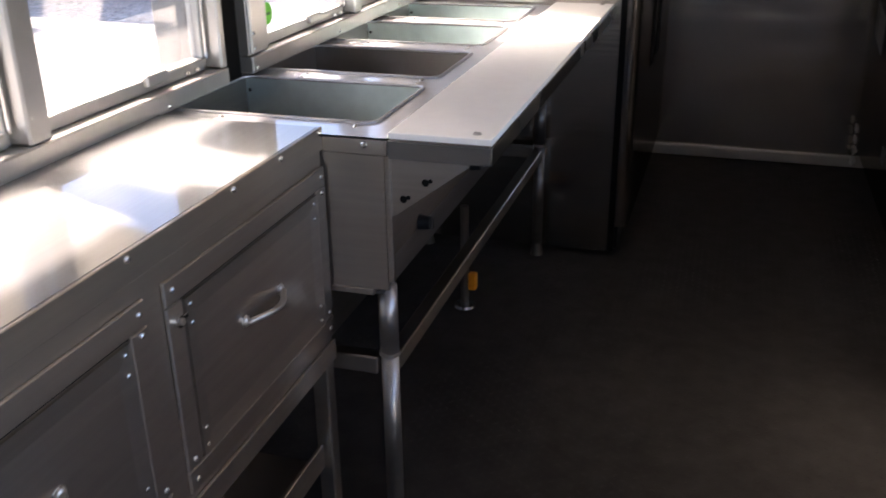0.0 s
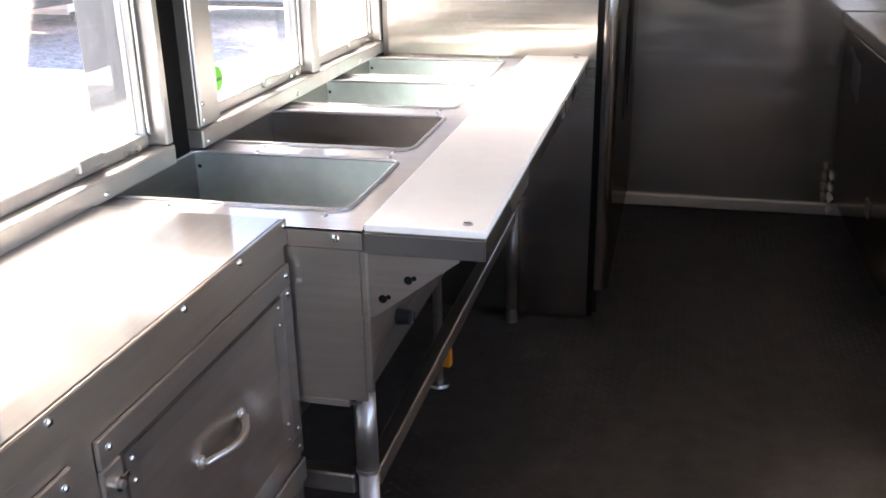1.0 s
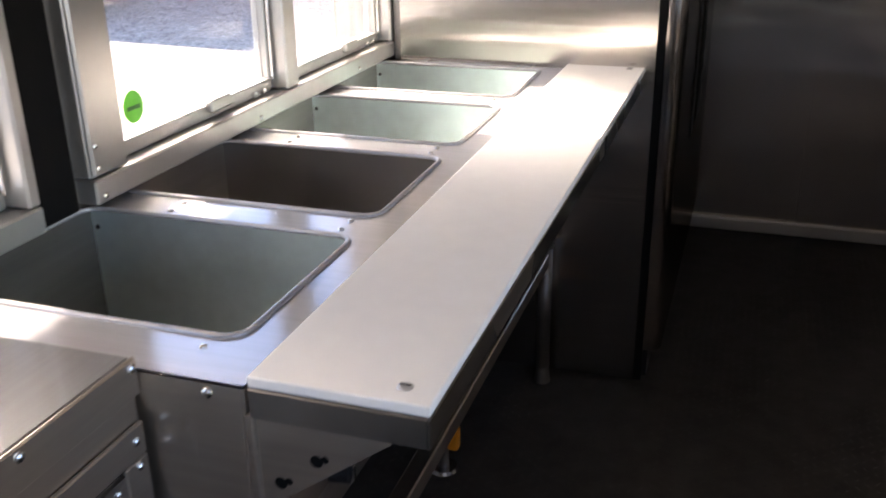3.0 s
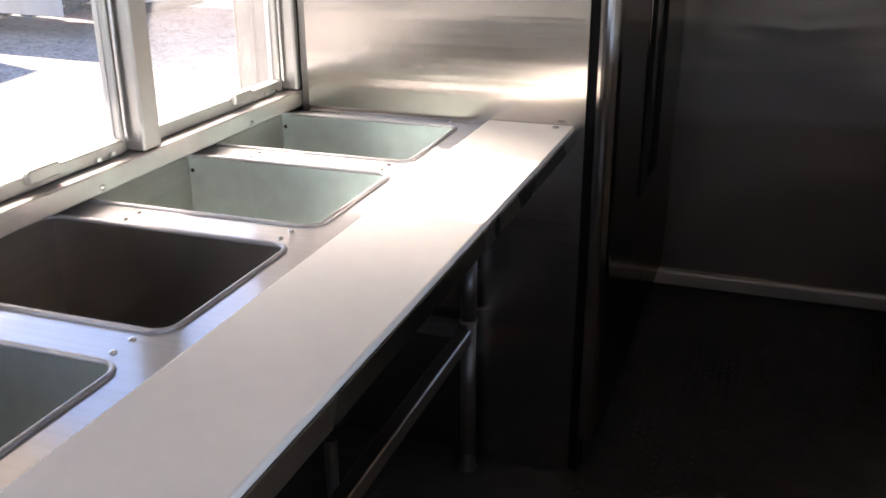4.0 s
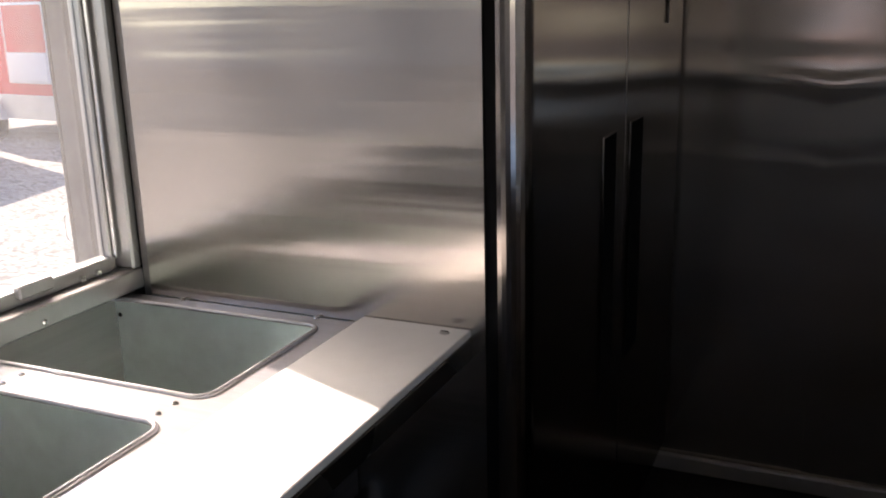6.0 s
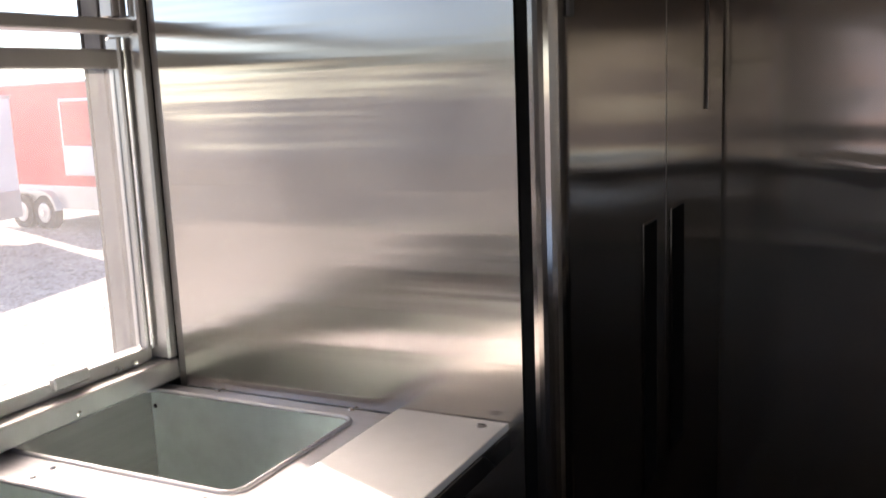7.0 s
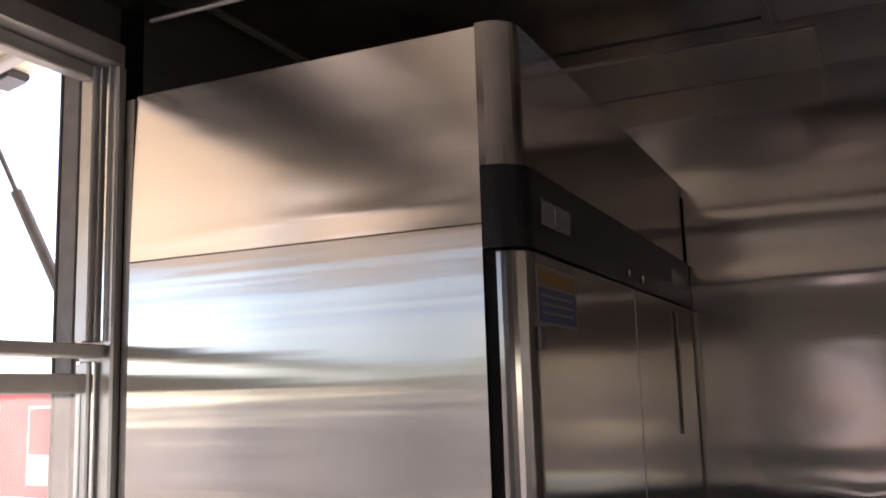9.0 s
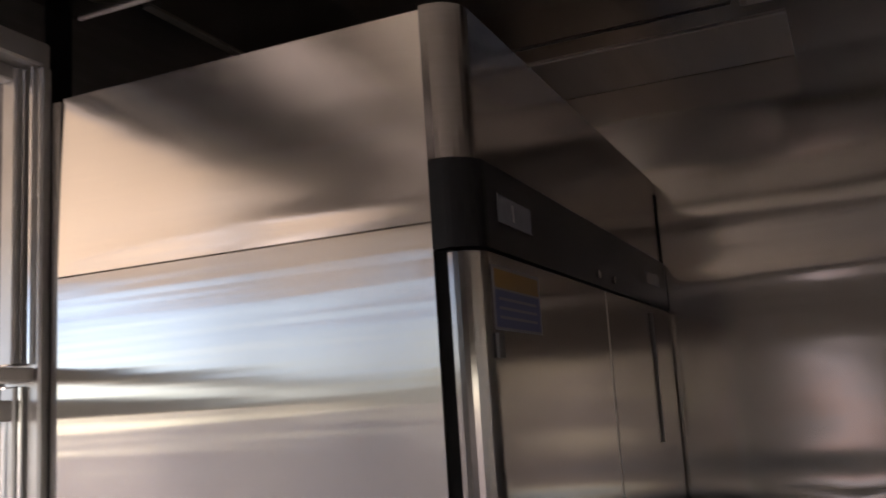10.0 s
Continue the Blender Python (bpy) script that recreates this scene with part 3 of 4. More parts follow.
for y in (0.045, 0.458, 0.8645, 1.2705, 1.650):
    for x in (0.24, 0.533):
        for s in (-1, 1):
            if 0.05 < y < 1.6 or s > 0:
                part("bolt", dome((x, y + s * 0.018, TOP), (0, 0, 1), 0.0055, 0.0035), chrome, st)
part("lip_bolt", dome((0.575, 0.0, TOP - 0.016), (0, -1, 0), 0.007, 0.004), chrome, st)
# body
body = part("end_panel", box(0.13, A - 0.006, 0.004, 0.012, 0.60, TOP - 0.035, 0.002), steel, st)
part("end_flange", box(0.13, A - 0.04, 0.004, 0.030, 0.585, 0.5995, 0.002), steel, body)
part("edge_flange", box(A - 0.0055, A + 0.006, 0.002, 0.016, 0.62, TOP - 0.036, 0.002), steel, body)
part("front_panel", box(A - 0.02, A - 0.008, 0.018, L, 0.66, TOP - 0.036, 0.002), steel, st)
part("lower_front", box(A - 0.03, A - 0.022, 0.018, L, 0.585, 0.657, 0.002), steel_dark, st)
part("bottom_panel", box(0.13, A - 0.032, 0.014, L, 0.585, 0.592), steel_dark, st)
for y in (0.20, 0.62, 1.03, 1.45):
    k = part("knob", rod((A - 0.006, y, 0.676), (A + 0.020, y, 0.676), 0.017, 20, 0.014), black_plastic, st)
    part("pointer", box(A + 0.020, A + 0.027, y - 0.003, y + 0.003, 0.664, 0.690, 0.001), chrome, k)
# legs, rails and feet
for x, y in ((0.592, 0.05), (0.592, 1.63), (0.16, 0.05), (0.16, 1.63)):
    # far pair darker: the shade under the table is put into the steel
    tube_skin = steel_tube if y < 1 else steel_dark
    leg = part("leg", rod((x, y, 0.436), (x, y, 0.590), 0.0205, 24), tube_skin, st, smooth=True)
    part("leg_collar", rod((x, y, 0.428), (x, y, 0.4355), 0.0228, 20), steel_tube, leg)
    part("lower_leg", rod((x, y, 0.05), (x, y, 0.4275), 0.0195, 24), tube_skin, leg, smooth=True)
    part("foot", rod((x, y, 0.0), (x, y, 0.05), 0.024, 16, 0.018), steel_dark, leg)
part("side_rail", box(0.572, 0.607, 0.073, 1.607, 0.378, 0.418, 0.003), steel, st)
part("side_rail", box(0.145, 0.18, 0.073, 1.607, 0.378, 0.418, 0.003), steel, st)
part("cross_rail", box(0.182, 0.570, 0.03, 0.065, 0.384, 0.424, 0.003), steel, st)
part("cross_rail", box(0.182, 0.570, 1.612, 1.647, 0.384, 0.424, 0.003), steel, st)

# cutting board shelf: steel channel, brackets and white board
shelf = thing("board_shelf", "folded stainless shelf bracketed to the steam table front", "shelf", at=(0.72, 0.8, 0.9))
part("tray", box(A + 0.007, A + 0.2015, 0.0055, L - 0.0035, TOP - 0.004, TOP - 0.0005), steel, shelf)
part("front_apron", box(A + 0.202, A + 0.205, 0.002, L, TOP - 0.040, TOP - 0.0045, 0.001), steel_apron, shelf)
part("end_apron", box(A + 0.002, A + 0.2015, 0.002, 0.005, TOP - 0.040, TOP - 0.0045, 0.001), steel_apron, shelf)
part("end_apron", box(A + 0.002, A + 0.2015, L - 0.003, L, TOP - 0.040, TOP - 0.0045, 0.001), steel_apron, shelf)
for y in (0.008, 0.83, 1.64):
    br = part("bracket", prism([(A + 0.003, 0.764), (A + 0.012, 0.764), (A + 0.160, 0.874), (A + 0.160, TOP - 0.006), (A + 0.003, TOP - 0.006)], "y", y, y + 0.003), steel, shelf)
    for kx, kz in ((A + 0.029, 0.799), (A + 0.074, 0.836)):
        part("keyhole", rod((kx, y - 0.0006, kz), (kx, y + 0.0036, kz), 0.0075, 14), black_rubber, br)
        part("keyhole_slot", rod((kx + 0.010, y - 0.0005, kz + 0.004), (kx + 0.010, y + 0.0035, kz + 0.004), 0.0045, 10), black_rubber, br)
cb = thing("cutting_board", "long white plastic cutting board bolted on the shelf", "cutting board", at=(0.72, 0.8, TOP))
part("board", box(A + 0.005, A + 0.206, -0.001, L + 0.001, TOP, TOP + 0.013, 0.0022, 2), board_white, cb)
for y in (0.028, 1.645):
    b = part("bolt", dome((A + 0.17, y, TOP + 0.013), (0, 0, 1), 0.009, 0.003), alum, cb)
    part("slot", box(A + 0.164, A + 0.176, y - 0.001, y + 0.001, TOP + 0.0155, TOP + 0.0165), black_plastic, b)

# gas pipe stub under the table
gp = thing("gas_pipe", "short gas pipe stub with orange valve and floor flange", "pipe", at=(0.449, 1.135, 0))
part("pipe", rod((0.449, 1.135, 0.008), (0.449, 1.135, 0.36), 0.014, 14), steel_dark, gp)
part("flange", rod((0.449, 1.135, 0.0), (0.449, 1.135, 0.008), 0.038, 24, 0.034), chrome, gp)
part("valve", box(0.463, 0.491, 1.12, 1.15, 0.065, 0.125, 0.006, 2), orange_plastic, gp)

# ---- counter cabinet ----
cab = thing("counter_cabinet", "riveted stainless counter cabinet with framed doors beside the steam table", "cabinet", at=(0.3, -0.9, 0))
CY0, FX = -2.3, 0.486
part("worktop", box(0.135, FX, CY0, -0.003, 0.915, 0.935, 0.003), steel_top, cab)
part("back_strip", box(0.105, 0.134, CY0, -0.003, 0.908, 0.930, 0.002), steel, cab)
edge = part("edge_trim", box(FX + 0.0005, FX + 0.006, CY0, -0.002, 0.890, 0.936, 0.002), steel, cab)
for y in (-0.012, -0.178, -0.345, -0.63, -0.92, -1.2, -1.5):
    part("bolt", dome((FX + 0.006, y, 0.925), (1, 0, 0), 0.0062, 0.004), chrome, edge)
part("front_face", box(FX - 0.012, FX - 0.002, CY0, -0.004, 0.438, 0.914), steel, cab)
part("end_panel", box(0.11, FX - 0.013, -0.012, -0.004, 0.438, 0.914), steel, cab)
part("bottom_panel", box(0.11, FX - 0.013, CY0, -0.013, 0.438, 0.446), steel, cab)
part("bottom_trim", box(FX - 0.001, FX + 0.006, CY0, -0.002, 0.432, 0.478, 0.002), steel, cab)
for x, y in ((FX - 0.02, -0.02), (FX - 0.02, -1.15), (0.14, -0.02)):
    part("leg", box(x - 0.018, x + 0.018, y - 0.018, y + 0.018, 0.0, 0.437, 0.003), steel, cab)
low = part("low_shelf", box(0.13, FX - 0.03, CY0, -0.045, 0.175, 0.185, 0.002), steel, cab)
part("shelf_lip", box(FX - 0.029, FX - 0.02, CY0, -0.045, 0.175, 0.235, 0.002), steel, low)


def cabinet_door(y0, y1):
    """A framed, riveted door: outer trim, recessed door with folded rim, handle, latch and bolts."""
    fz0, fz1, t = 0.494, 0.858, 0.040
    for q in ((y0, y1, fz1 - t, fz1), (y0, y1, fz0, fz0 + t), (y0, y0 + t, fz0 + t + 0.001, fz1 - t - 0.001), (y1 - t, y1, fz0 + t + 0.001, fz1 - t - 0.001)):
        part("door_surround", box(FX - 0.001, FX + 0.006, *q, 0.002), steel, cab)
    a, b_, c, d = y0 + t + 0.004, y1 - t - 0.004, fz0 + t + 0.004, fz1 - t - 0.004
    door = part("door", box(FX - 0.001, FX + 0.004, a, b_, c, d, 0.002), steel, cab)
    bm = bmesh.new()
    s = 0.030
    outer = [(FX + 0.008, a, c), (FX + 0.008, b_, c), (FX + 0.008, b_, d), (FX + 0.008, a, d)]
    inner = [(FX + 0.0045, a + s, c + s), (FX + 0.0045, b_ - s, c + s), (FX + 0.0045, b_ - s, d - s), (FX + 0.0045, a + s, d - s)]
    back = [(FX + 0.003, p[1], p[2]) for p in outer]
    vo, vi, vb = ([bm.verts.new(p) for p in q] for q in (outer, inner, back))
    for i in range(4):
        j = (i + 1) % 4
        bm.faces.new((vo[i], vo[j], vi[j], vi[i]))
        bm.faces.new((vb[i], vb[j], vo[j], vo[i]))
    part("door_rim", bm, steel, door)
    part("door_seal", box(FX - 0.0015, FX + 0.001, a - 0.004, b_ + 0.004, c - 0.004, d + 0.004), black_rubber, door)
    yc = (a + b_) / 2
    hz = (c + d) / 2 + 0.016
    pts = [(FX + 0.004, yc - 0.064, hz - 0.002), (FX + 0.012, yc - 0.062, hz - 0.001)]
    pts += [(FX + 0.012 + 0.022 * math.sin(math.pi * k / 10), yc - 0.060 + 0.120 * k / 10, hz) for k in range(1, 10)]
    pts += [(FX + 0.012, yc + 0.062, hz - 0.001), (FX + 0.004, yc + 0.064, hz - 0.002)]
    h = part("handle", tube(pts, 0.0055, 10), brass_steel, door, "dull cast bow handle", smooth=True)
    for q in (-0.065, 0.065):
        part("handle_foot", dome((FX + 0.004, yc + q, hz), (1, 0, 0), 0.011, 0.006), brass_steel, h)
    latch = part("latch", rod((FX + 0.006, y0 + 0.022, 0.789), (FX + 0.013, y0 + 0.022, 0.789), 0.0105, 18, 0.0095), chrome, cab, "round chrome cam latch")
    part("latch_core", rod((FX + 0.013, y0 + 0.022, 0.789), (FX + 0.017, y0 + 0.022, 0.789), 0.0055, 12), brass_steel, latch)
    part("latch_tongue", box(FX + 0.0062, FX + 0.010, y0 + 0.033, y0 + 0.046, 0.785, 0.793, 0.001), chrome, latch)
    for yy in (y0 + 0.02, y1 - 0.016):
        for zz in (fz1 - 0.018, fz1 - 0.05 if yy > yc else fz1 - 0.052, fz0 + 0.055, fz0 + 0.018):
            if abs(zz - 0.789) > 0.02 or yy > yc:
                part("bolt", dome((FX + 0.006, yy, zz), (1, 0, 0), 0.0054, 0.0036), chrome, cab)
    for yy in (a + 0.014, b_ - 0.014):
        for zz in (d - 0.014, d - 0.045, c + 0.014, c + 0.045):
            part("rivet", dome((FX + 0.007, yy, zz), (1, 0, 0), 0.0040, 0.0026), chrome, door)


cabinet_door(-0.562, -0.006)
cabinet_door(-1.170, -0.608)
cabinet_door(-1.780, -1.220)

# ---- reach-in refrigerator ----
FY, FYE, DX = 1.676, 3.032, 0.920
SPLIT = 2.345
fr = thing("reach_in_refrigerator", "tall two-door stainless reach-in refrigerator with black control panel", "refrigerator", at=(0.5, 2.2, 0))
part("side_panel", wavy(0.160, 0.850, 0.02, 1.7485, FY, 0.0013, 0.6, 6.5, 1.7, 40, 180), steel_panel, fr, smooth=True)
# cap toned brighter than the panel below, for what it reflects
part("top_side_panel", wavy(0.160, 0.850, 1.7515, 2.066, FY, 0.0014, 0.9, 5.0, 5.1, 40, 60, 0.026, lean=0.0105, dents=((1.785, 0.0012, 0.022),)), steel_cap_lit, fr, smooth=True)
# dark filler for the shaded gap by the window frame
part("edge_gap_strip", box(0.140, 0.1585, FY + 0.004, FY + 0.029, 0.10, 2.060), steel_dark, fr)


def rounded_front(x0, x1, y0, y1, z0, z1, r0, r1=0.004, k=8):
    """A slab whose front corner at y0 is rounded by r0 and whose corner at y1 is rounded by r1."""
    pts = [(x0, y1), (x0, y0)]
    pts += [(x1 - r0 + r0 * math.sin(radians(90 * i / k)), y0 + r0 - r0 * math.cos(radians(90 * i / k))) for i in range(k + 1)]
    pts += [(x1 - r1 + r1 * math.cos(radians(90 * i / 3)), y1 - r1 + r1 * math.sin(radians(90 * i / 3))) for i in range(4)]
    return prism(pts, "z", z0, z1)


part("body", box(0.141, 0.846, FY + 0.030, FYE, 0.075, 2.060), steel, fr)
part("gasket", box(0.8505, 0.872, FY + 0.003, FYE, 0.02, 1.710, 0.002), black_rubber, fr)
# door steel darkened for the dim surroundings it mirrors
d1 = part("door", rounded_front(0.873, DX, FY - 0.004, SPLIT - 0.002, 0.125, 1.704, 0.040), steel_door_shaded, fr)
d2 = part("door", rounded_front(0.873, DX, SPLIT + 0.002, FYE, 0.125, 1.704, 0.004, 0.03), steel_door_shaded, fr)
for d, y0, y1 in ((d1, 2.143, 2.250), (d2, 2.381, 2.512)):
    h = part("recessed_handle", box(DX - 0.001, DX + 0.003, y0, y1, 0.62, 1.186, 0.002), steel_door_shaded, d, "dark recessed pull")
    part("recess", box(DX + 0.0032, DX + 0.0042, y0 + 0.006, y1 - 0.006, 0.628, 1.180), black_rubber, h)
PX = 0.918
panel = part("control_panel", rounded_front(0.851, PX, FY - 0.003, FYE, 1.711, 1.836, 0.045), black_plastic, fr)
part("top_front", rounded_front(0.851, 0.908, FY - 0.003, FYE, 1.838, 2.066, 0.045), steel_door_shaded, fr)
# dark strip in place of the shaded gap to the end wall
part("end_gap_strip", box(0.86, 0.912, FYE + 0.001, FYE + 0.010, 1.70, 2.03, 0.002), black_rubber, fr)
bezel = part("display", box(PX + 0.0002, PX + 0.0015, 1.757, 1.906, 1.754, 1.796, 0.0005), display_grey, panel, "grey temperature display")
part("display_mark", box(PX + 0.0016, PX + 0.0020, 1.818, 1.824, 1.762, 1.788), paper_white, bezel)
part("display", box(PX + 0.0002, PX + 0.0015, 2.767, 2.925, 1.760, 1.792, 0.0005), display_grey, panel, "small grey display")
for y in (2.296, 2.420):
    part("lock", rod((PX + 0.0002, y, 1.733), (PX + 0.006, y, 1.733), 0.008, 14), chrome, panel)
part("bottom_grille", box(0.80, 0.885, FY + 0.01, FYE, 0.03, 0.122, 0.004), black_plastic, fr)
for x in (0.24, 0.80):
    for y in (FY + 0.07, FYE - 0.07):
        c = part("caster", rod((x - 0.014, y, 0.036), (x + 0.014, y, 0.036), 0.036, 20), black_rubber, fr)
        part("fork", box(x - 0.02, x + 0.02, y - 0.022, y + 0.022, 0.060, 0.0745, 0.003), steel_dark, c)
# labels on the near door
lb = thing("door_label", "warning label with amber heading and blue print on the refrigerator door", "label", at=(DX, 1.81, 1.64))
part("sheet", box(DX + 0.0004, DX + 0.0012, 1.709, 1.912, 1.597, 1.687), paper_white, lb)
part("heading", box(DX + 0.0013, DX + 0.0016, 1.716, 1.905, 1.656, 1.682), paper_amber, lb)
part("print_block", box(DX + 0.0013, DX + 0.0016, 1.716, 1.905, 1.601, 1.653), paper_blue, lb)
for z in (1.613, 1.626, 1.639):
    part("print_bar", box(DX + 0.0017, DX + 0.0019, 1.728, 1.890, z, z + 0.004), paper_white, lb)
cl = thing("small_tag", "small dull tag stuck below the door label", "tag", at=(DX, 1.715, 1.57))
part("tag", box(DX + 0.0004, DX + 0.006, 1.705, 1.728, 1.558, 1.592, 0.001), alum_dull, cl)
ds = thing("door_strip", "tall narrow clear plastic strip on the second refrigerator door", "strip", at=(DX, 2.87, 1.53))
part("strip", box(DX + 0.0004, DX + 0.003, 2.772, 2.970, 1.386, 1.682, 0.001), steel_door_shaded, ds)
part("strip_edge", box(DX + 0.0004, DX + 0.006, 2.764, 2.771, 1.382, 1.686, 0.001), steel_dark, ds)

# ---- equipment along the right side ----
uc = thing("undercounter_refrigerator", "low stainless undercounter refrigerator with recessed door pull", "refrigerator", at=(2.1, 2.4, 0))
UX, UY0, UY1 = 1.815, 1.77, 3.02
part("body", box(UX + 0.045, 2.40, UY0 + 0.06, UY1, 0.13, 0.875, 0.003), steel_dark, uc)
part("corner_post", box(UX + 0.041, UX + 0.105, UY0 - 0.004, UY0 + 0.059, 0.10, 0.8755, 0.006, 2), steel, uc, "bright steel corner post")
part("worktop", box(UX - 0.03, 2.41, UY0 - 0.03, UY1, 0.876, 0.925, 0.006, 2), steel_apron, uc)
door = part("door", box(UX, UX + 0.040, UY0 + 0.005, UY1 - 0.03, 0.14, 0.850, 0.006, 2), steel_door_shaded, uc)
part("door_edge", box(UX + 0.041, UX + 0.0445, UY0 + 0.061, UY1 - 0.03, 0.15, 0.83), black_rubber, uc)
part("pull", prism([(2.62, 0.62), (2.86, 0.66), (2.90, 0.80), (2.64, 0.76)], "x", UX - 0.003, UX - 0.0005), alum_dull, door, "recessed pull plate")
part("pull_shadow_gap", prism([(2.80, 0.66), (2.86, 0.67), (2.89, 0.79), (2.84, 0.78)], "x", UX - 0.005, UX - 0.0035), black_plastic, door)
part("door_tag", box(UX - 0.003, UX - 0.0005, 2.10, 2.18, 0.30, 0.36), alum_dull, door)
for k in range(4):
    part("louver", prism([(UX - 0.006, 0.045 + k * 0.052), (UX + 0.012, 0.065 + k * 0.052), (UX + 0.012, 0.075 + k * 0.052), (UX - 0.006, 0.078 + k * 0.052)], "y", UY1 - 0.10, UY1 - 0.035), board_white, uc, "pale vent louver")
for x in (1.95, 2.34):
    for y in (UY0 + 0.1, UY1 - 0.1):
        c = part("caster", rod((x - 0.014, y, 0.045), (x + 0.014, y, 0.045), 0.045, 20), black_rubber, uc)
        part("fork", box(x - 0.02, x + 0.02, y - 0.025, y + 0.025, 0.092, 0.129, 0.003), steel_dark, c)

rt = thing("work_table", "stainless work table on slim square legs", "table", at=(2.1, 0.2, 0))
part("tabletop", box(1.82, 2.41, -1.2, 1.26, 0.86, 0.90, 0.005, 2), steel_apron, rt)
for x in (1.845, 2.36):
    for y in (1.18, -1.1):
        leg = part("leg", box(x - 0.019, x + 0.019, y - 0.019, y + 0.019, 0.012, 0.859, 0.003), steel, rt)
        f = part("foot", box(x - 0.035, x + 0.035, y - 0.035, y + 0.035, 0.0, 0.011, 0.002), chrome, leg)
part("apron", box(1.836, 1.85, -1.08, 1.158, 0.80, 0.858, 0.002), steel, rt)
# unseen fronts; the polished strip is added to throw sun onto the floor
for y0, y1, skin, what in ((-1.06, 0.548, steel_dark, "dark steel front panel"), (0.552, 0.938, steel_mirror, "polished steel strip added as a sun reflector"), (0.942, 1.12, steel_dark, "dark steel front panel")):
    part("cabinet_front", box(1.872, 1.884, y0, y1, 0.262, 0.796, 0.002), skin, rt, what)
part("under_shelf", box(1.87, 2.38, -1.08, 1.158, 0.22, 0.25, 0.003), steel, rt)

cl2 = thing("ceiling_light", "flat pale ceiling light panel, switched off", "light", at=(1.3, 2.3, CEIL_Z))
part("frame", box(1.222, 1.68, 2.17, 2.593, CEIL_Z - 0.025, CEIL_Z - 0.001, 0.004), alum, cl2)
part("diffuser", box(1.237, 1.665, 2.185, 2.578, CEIL_Z - 0.029, CEIL_Z - 0.0255, 0.002), lamp_white, cl2)

# ---- yard outside ----
GZ = -1.0


bm = bmesh.new()
bmesh.ops.create_grid(bm, x_segments=50, y_segments=50, size=300)
for v in bm.verts:
    v.co.x, v.co.y = (math.copysign(300 * abs(c / 300) ** 2.2, c) for c in (v.co.x, v.co.y))
for v in bm.verts:
    v.co.z = GZ + 0.03 * noise.noise(v.co * 0.35)
structure("ground", bm, gravel_ground, "sunlit pale gravel yard around the truck", "ground", True)
structure("truck_underside", box(-0.02, RIGHT_X + 0.05, BACK_Y - 0.05, END_Y + 0.05, -0.16, -0.061), steel_dark, "dark steel frame under the truck floor", "chassis")


def wheel(parent, x, y, z, r, w, d):
    """A tyre with its rim, the axle along the direction d."""
    d = Vector(d).normalized()
    c = Vector((x, y, z))
    t = part("wheel", rod(c - d * w / 2, c + d * w / 2, r, 28), tyre_black, parent)
    part("rim", rod(c + d * (w / 2 + 0.001), c + d * (w / 2 + 0.02), r * 0.58, 20, r * 0.5), silver_trim, t)
    part("hub", rod(c + d * (w / 2 + 0.02), c + d * (w / 2 + 0.05), r * 0.18, 12), chrome, t)


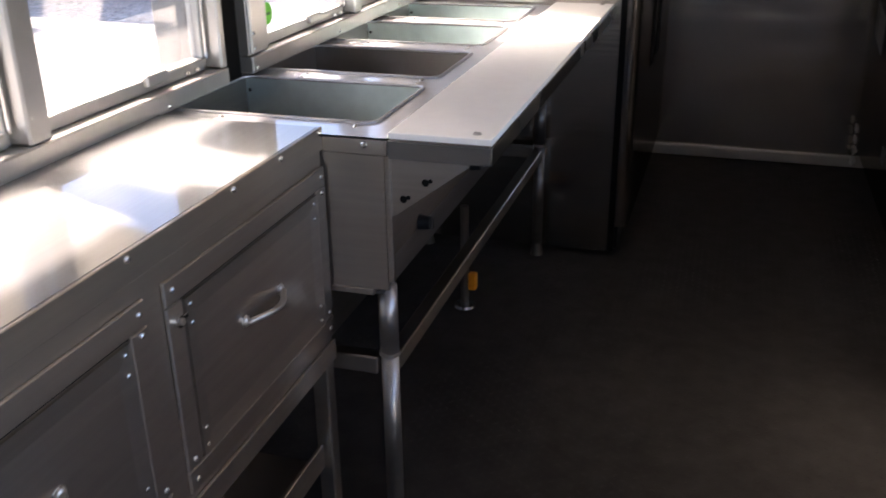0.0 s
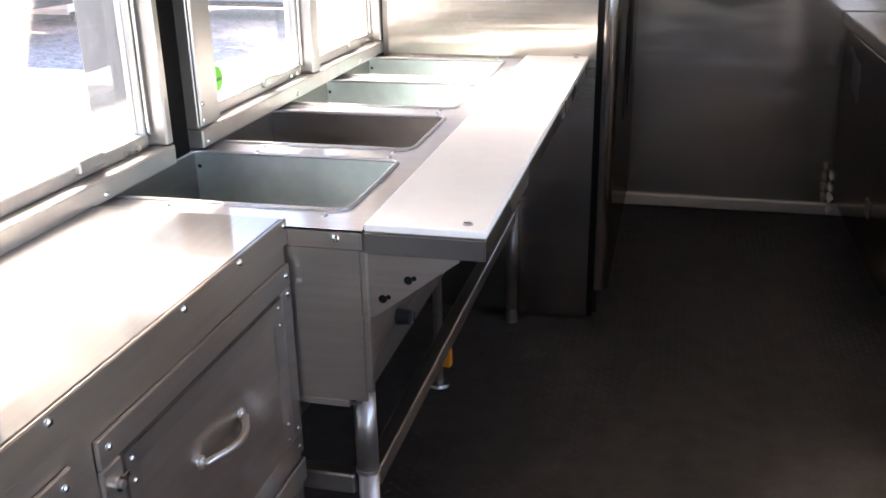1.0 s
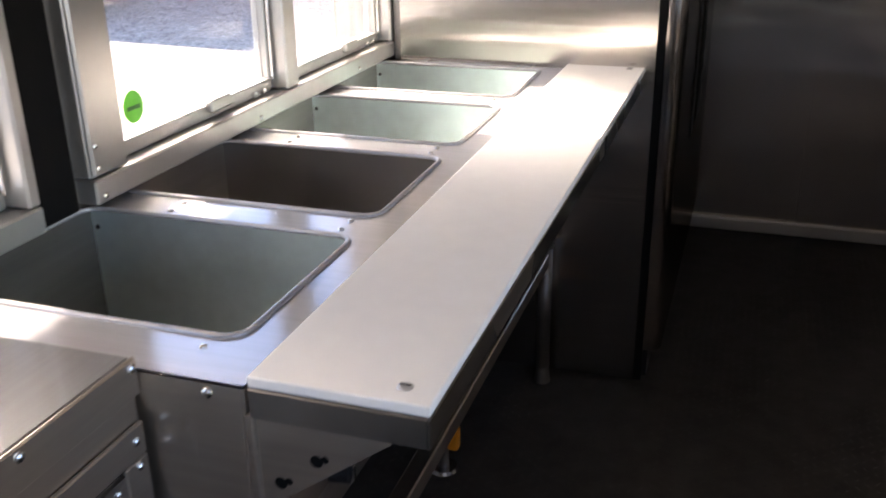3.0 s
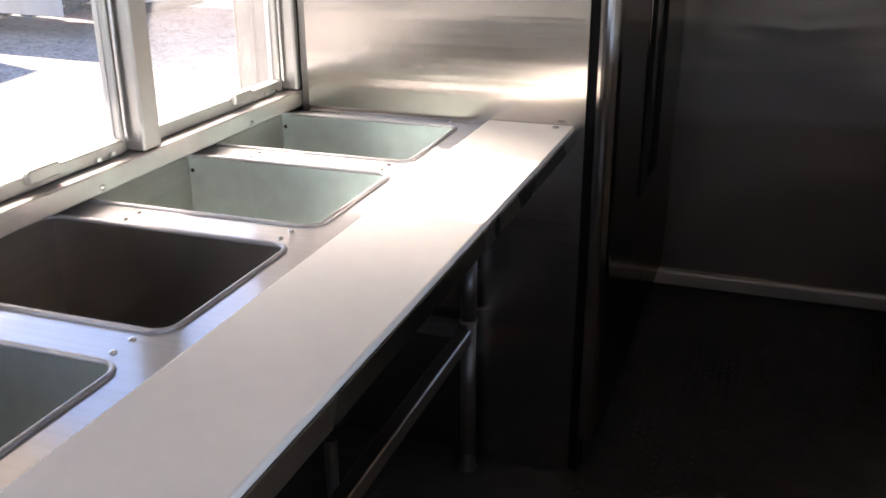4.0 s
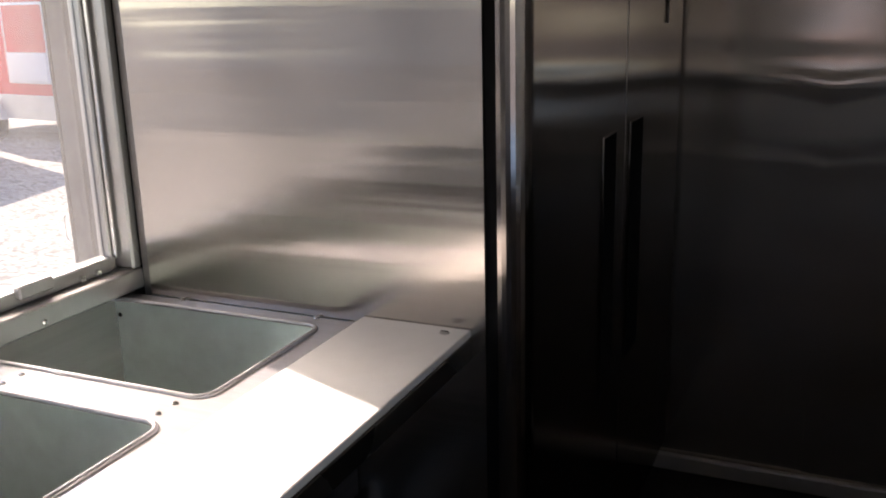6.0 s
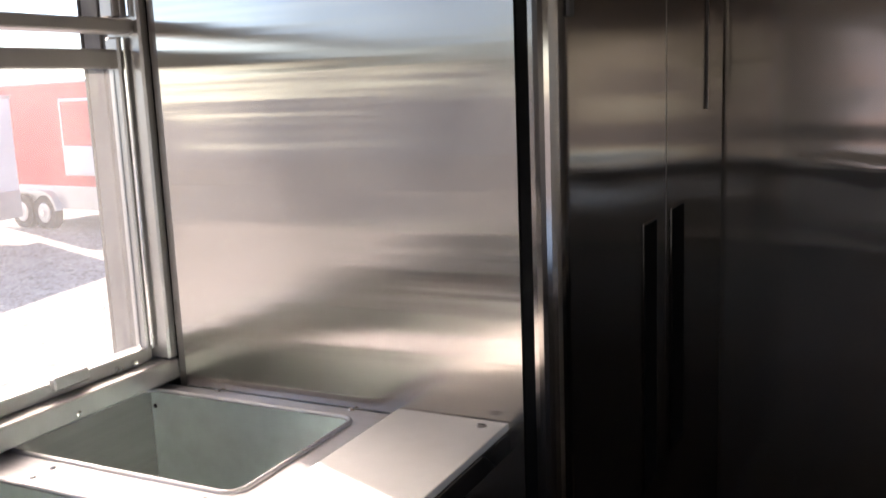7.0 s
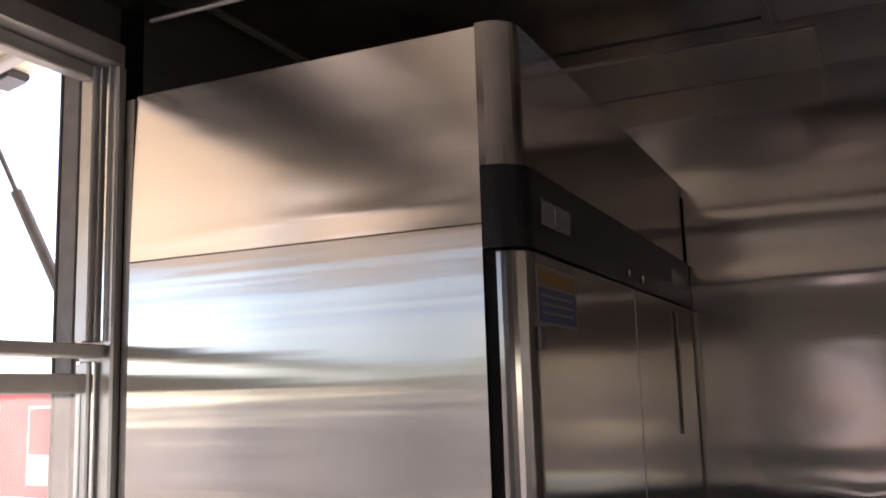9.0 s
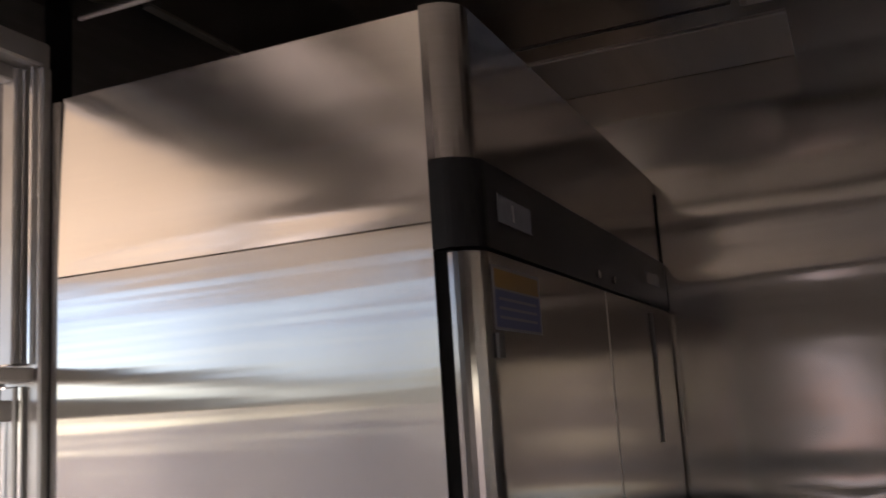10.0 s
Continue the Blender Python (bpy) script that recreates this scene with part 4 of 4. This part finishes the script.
def trailer(name, label, origin, turn, length, width, height, skin, window=None, wheels=(0.42, 0.55), low=0.50, r=0.345, shutter=None):
    """A box trailer whose near side lies along its own x axis, facing -y of its own frame."""
    t = thing(name, label, "trailer", "trailers parked in the yard")
    part("box_body", box(0, length, 0, width, low, height, 0.03, 2), skin, t)
    part("skirt", box(0.02, length - 0.02, -0.012, 0.05, min(0.42, low - 0.05), low + 0.06, 0.006), silver_trim, t)
    part("underframe", box(0.1, length - 0.1, 0.25, width - 0.25, low - 0.22, low - 0.005, 0.01), tyre_black, t)
    part("roof_trim", box(-0.01, length + 0.01, -0.015, width + 0.015, height - 0.04, height + 0.02, 0.008), silver_trim, t)
    if window:
        w0, w1, z0, z1 = window
        wf = part("hatch_frame", box(w0 - 0.05, w1 + 0.05, -0.02, -0.001, z0 - 0.05, z1 + 0.05, 0.004), white_paint, t)
        part("hatch_panel", box(w0, w1, -0.03, -0.021, z0 + (z1 - z0) * 0.38, z1, 0.004), shutter or skin, wf)
        part("hatch_counter", box(w0, w1, -0.05, -0.021, z0, z0 + (z1 - z0) * 0.36, 0.004), white_paint, wf)
    c0, c1 = length * wheels[0], length * wheels[1]
    q = r + 0.10
    arch = [(c0 - q, 0.40)] + [(c0 - q * math.cos(radians(k * 15)), r + q * math.sin(radians(k * 15))) for k in range(1, 7)]
    arch += [(c1 + q * math.cos(radians(90 - k * 15)), r + q * math.sin(radians(90 - k * 15))) for k in range(0, 6)] + [(c1 + q, 0.40)]
    q -= 0.06
    arch += [(c1 + q, 0.40)] + [(c1 + q * math.cos(radians(k * 15)), r + q * math.sin(radians(k * 15))) for k in range(1, 7)]
    arch += [(c0 - q * math.cos(radians(90 - k * 15)), r + q * math.sin(radians(90 - k * 15))) for k in range(0, 6)] + [(c0 - q, 0.40)]
    part("fender", prism(arch, "y", -0.16, -0.013), silver_trim, t)
    for cx in (c0, c1):
        wheel(t, cx, -0.04, r, r, 0.18, (0, -1, 0))
        wheel(t, cx, width - 0.1, r, r, 0.18, (0, 1, 0))
    part("tongue", box(-1.0, 0, width / 2 - 0.05, width / 2 + 0.05, 0.42, 0.52, 0.01), tyre_black, t)
    part("jack", rod((-0.8, width / 2, 0.02), (-0.8, width / 2, 0.75), 0.035, 12), silver_trim, t)
    t.matrix_world = Matrix.Translation(origin) @ Matrix.Rotation(radians(turn), 4, "Z")
    return t


def on_yard(x, y):
    return Vector((x, y, GZ))


trailer("red_trailer", "red box trailer with white framed serving hatch and silver fender", on_yard(-15.81, 13.34), -6, 5.5, 2.3, 2.85, red_paint, (2.86, 3.95, 1.13, 2.47), (0.264, 0.395), 0.81, 0.34)
trailer("white_trailer", "white box trailer parked on the gravel, its near side in shade", on_yard(-12.12, 7.36), 102, 4.8, 2.3, 2.6, white_paint, None, (0.36, 0.50), 0.86)
trailer("pale_trailer", "pale parked trailer with dark wheels", on_yard(-14.2, 16.07), -6, 3.2, 2.4, 3.4, white_paint, None, (0.18, 0.37), 0.30)
trailer("red_trailer", "red parked box trailer with silver trim", on_yard(-10.2, 17.2), -6, 6.0, 2.4, 3.2, red_paint, (0.9, 1.7, 0.75, 2.4), (0.7, 0.83), 0.5, shutter=black_plastic)
# unseen trailers, added for the dark bands mirrored in the refrigerator side
for q, skin, tall in (((-19.5, -6.0), grey_paint, 2.6), ((-14.6, -12.6), grey_paint, 2.3), ((-9.0, -19.0), grey_paint, 2.8)):
    trailer("parked_trailer", "unseen grey box trailer added for the bands mirrored in the refrigerator", on_yard(*q), -49, 5.2, 2.2, tall, skin, None, (0.5, 0.62), 0.7)
# added unseen behind the truck: one tints the wall's reflection, one blocks sky
dull_pink = mat("dull_pink_paint", (0.40, 0.31, 0.285), 0.5, 0.0, 0.1, (3, 3, 3))
trailer("parked_trailer", "unseen pinkish box trailer added behind the truck to tint reflections", on_yard(3.6, -8.5), 180, 6.0, 2.3, 2.25, dull_pink, None, (0.5, 0.62), 0.7)
trailer("parked_trailer", "unseen tall grey box trailer added behind it to block the sky", on_yard(6.0, -13.5), 180, 10.0, 2.3, 4.2, grey_paint, None, (0.5, 0.58), 0.7)
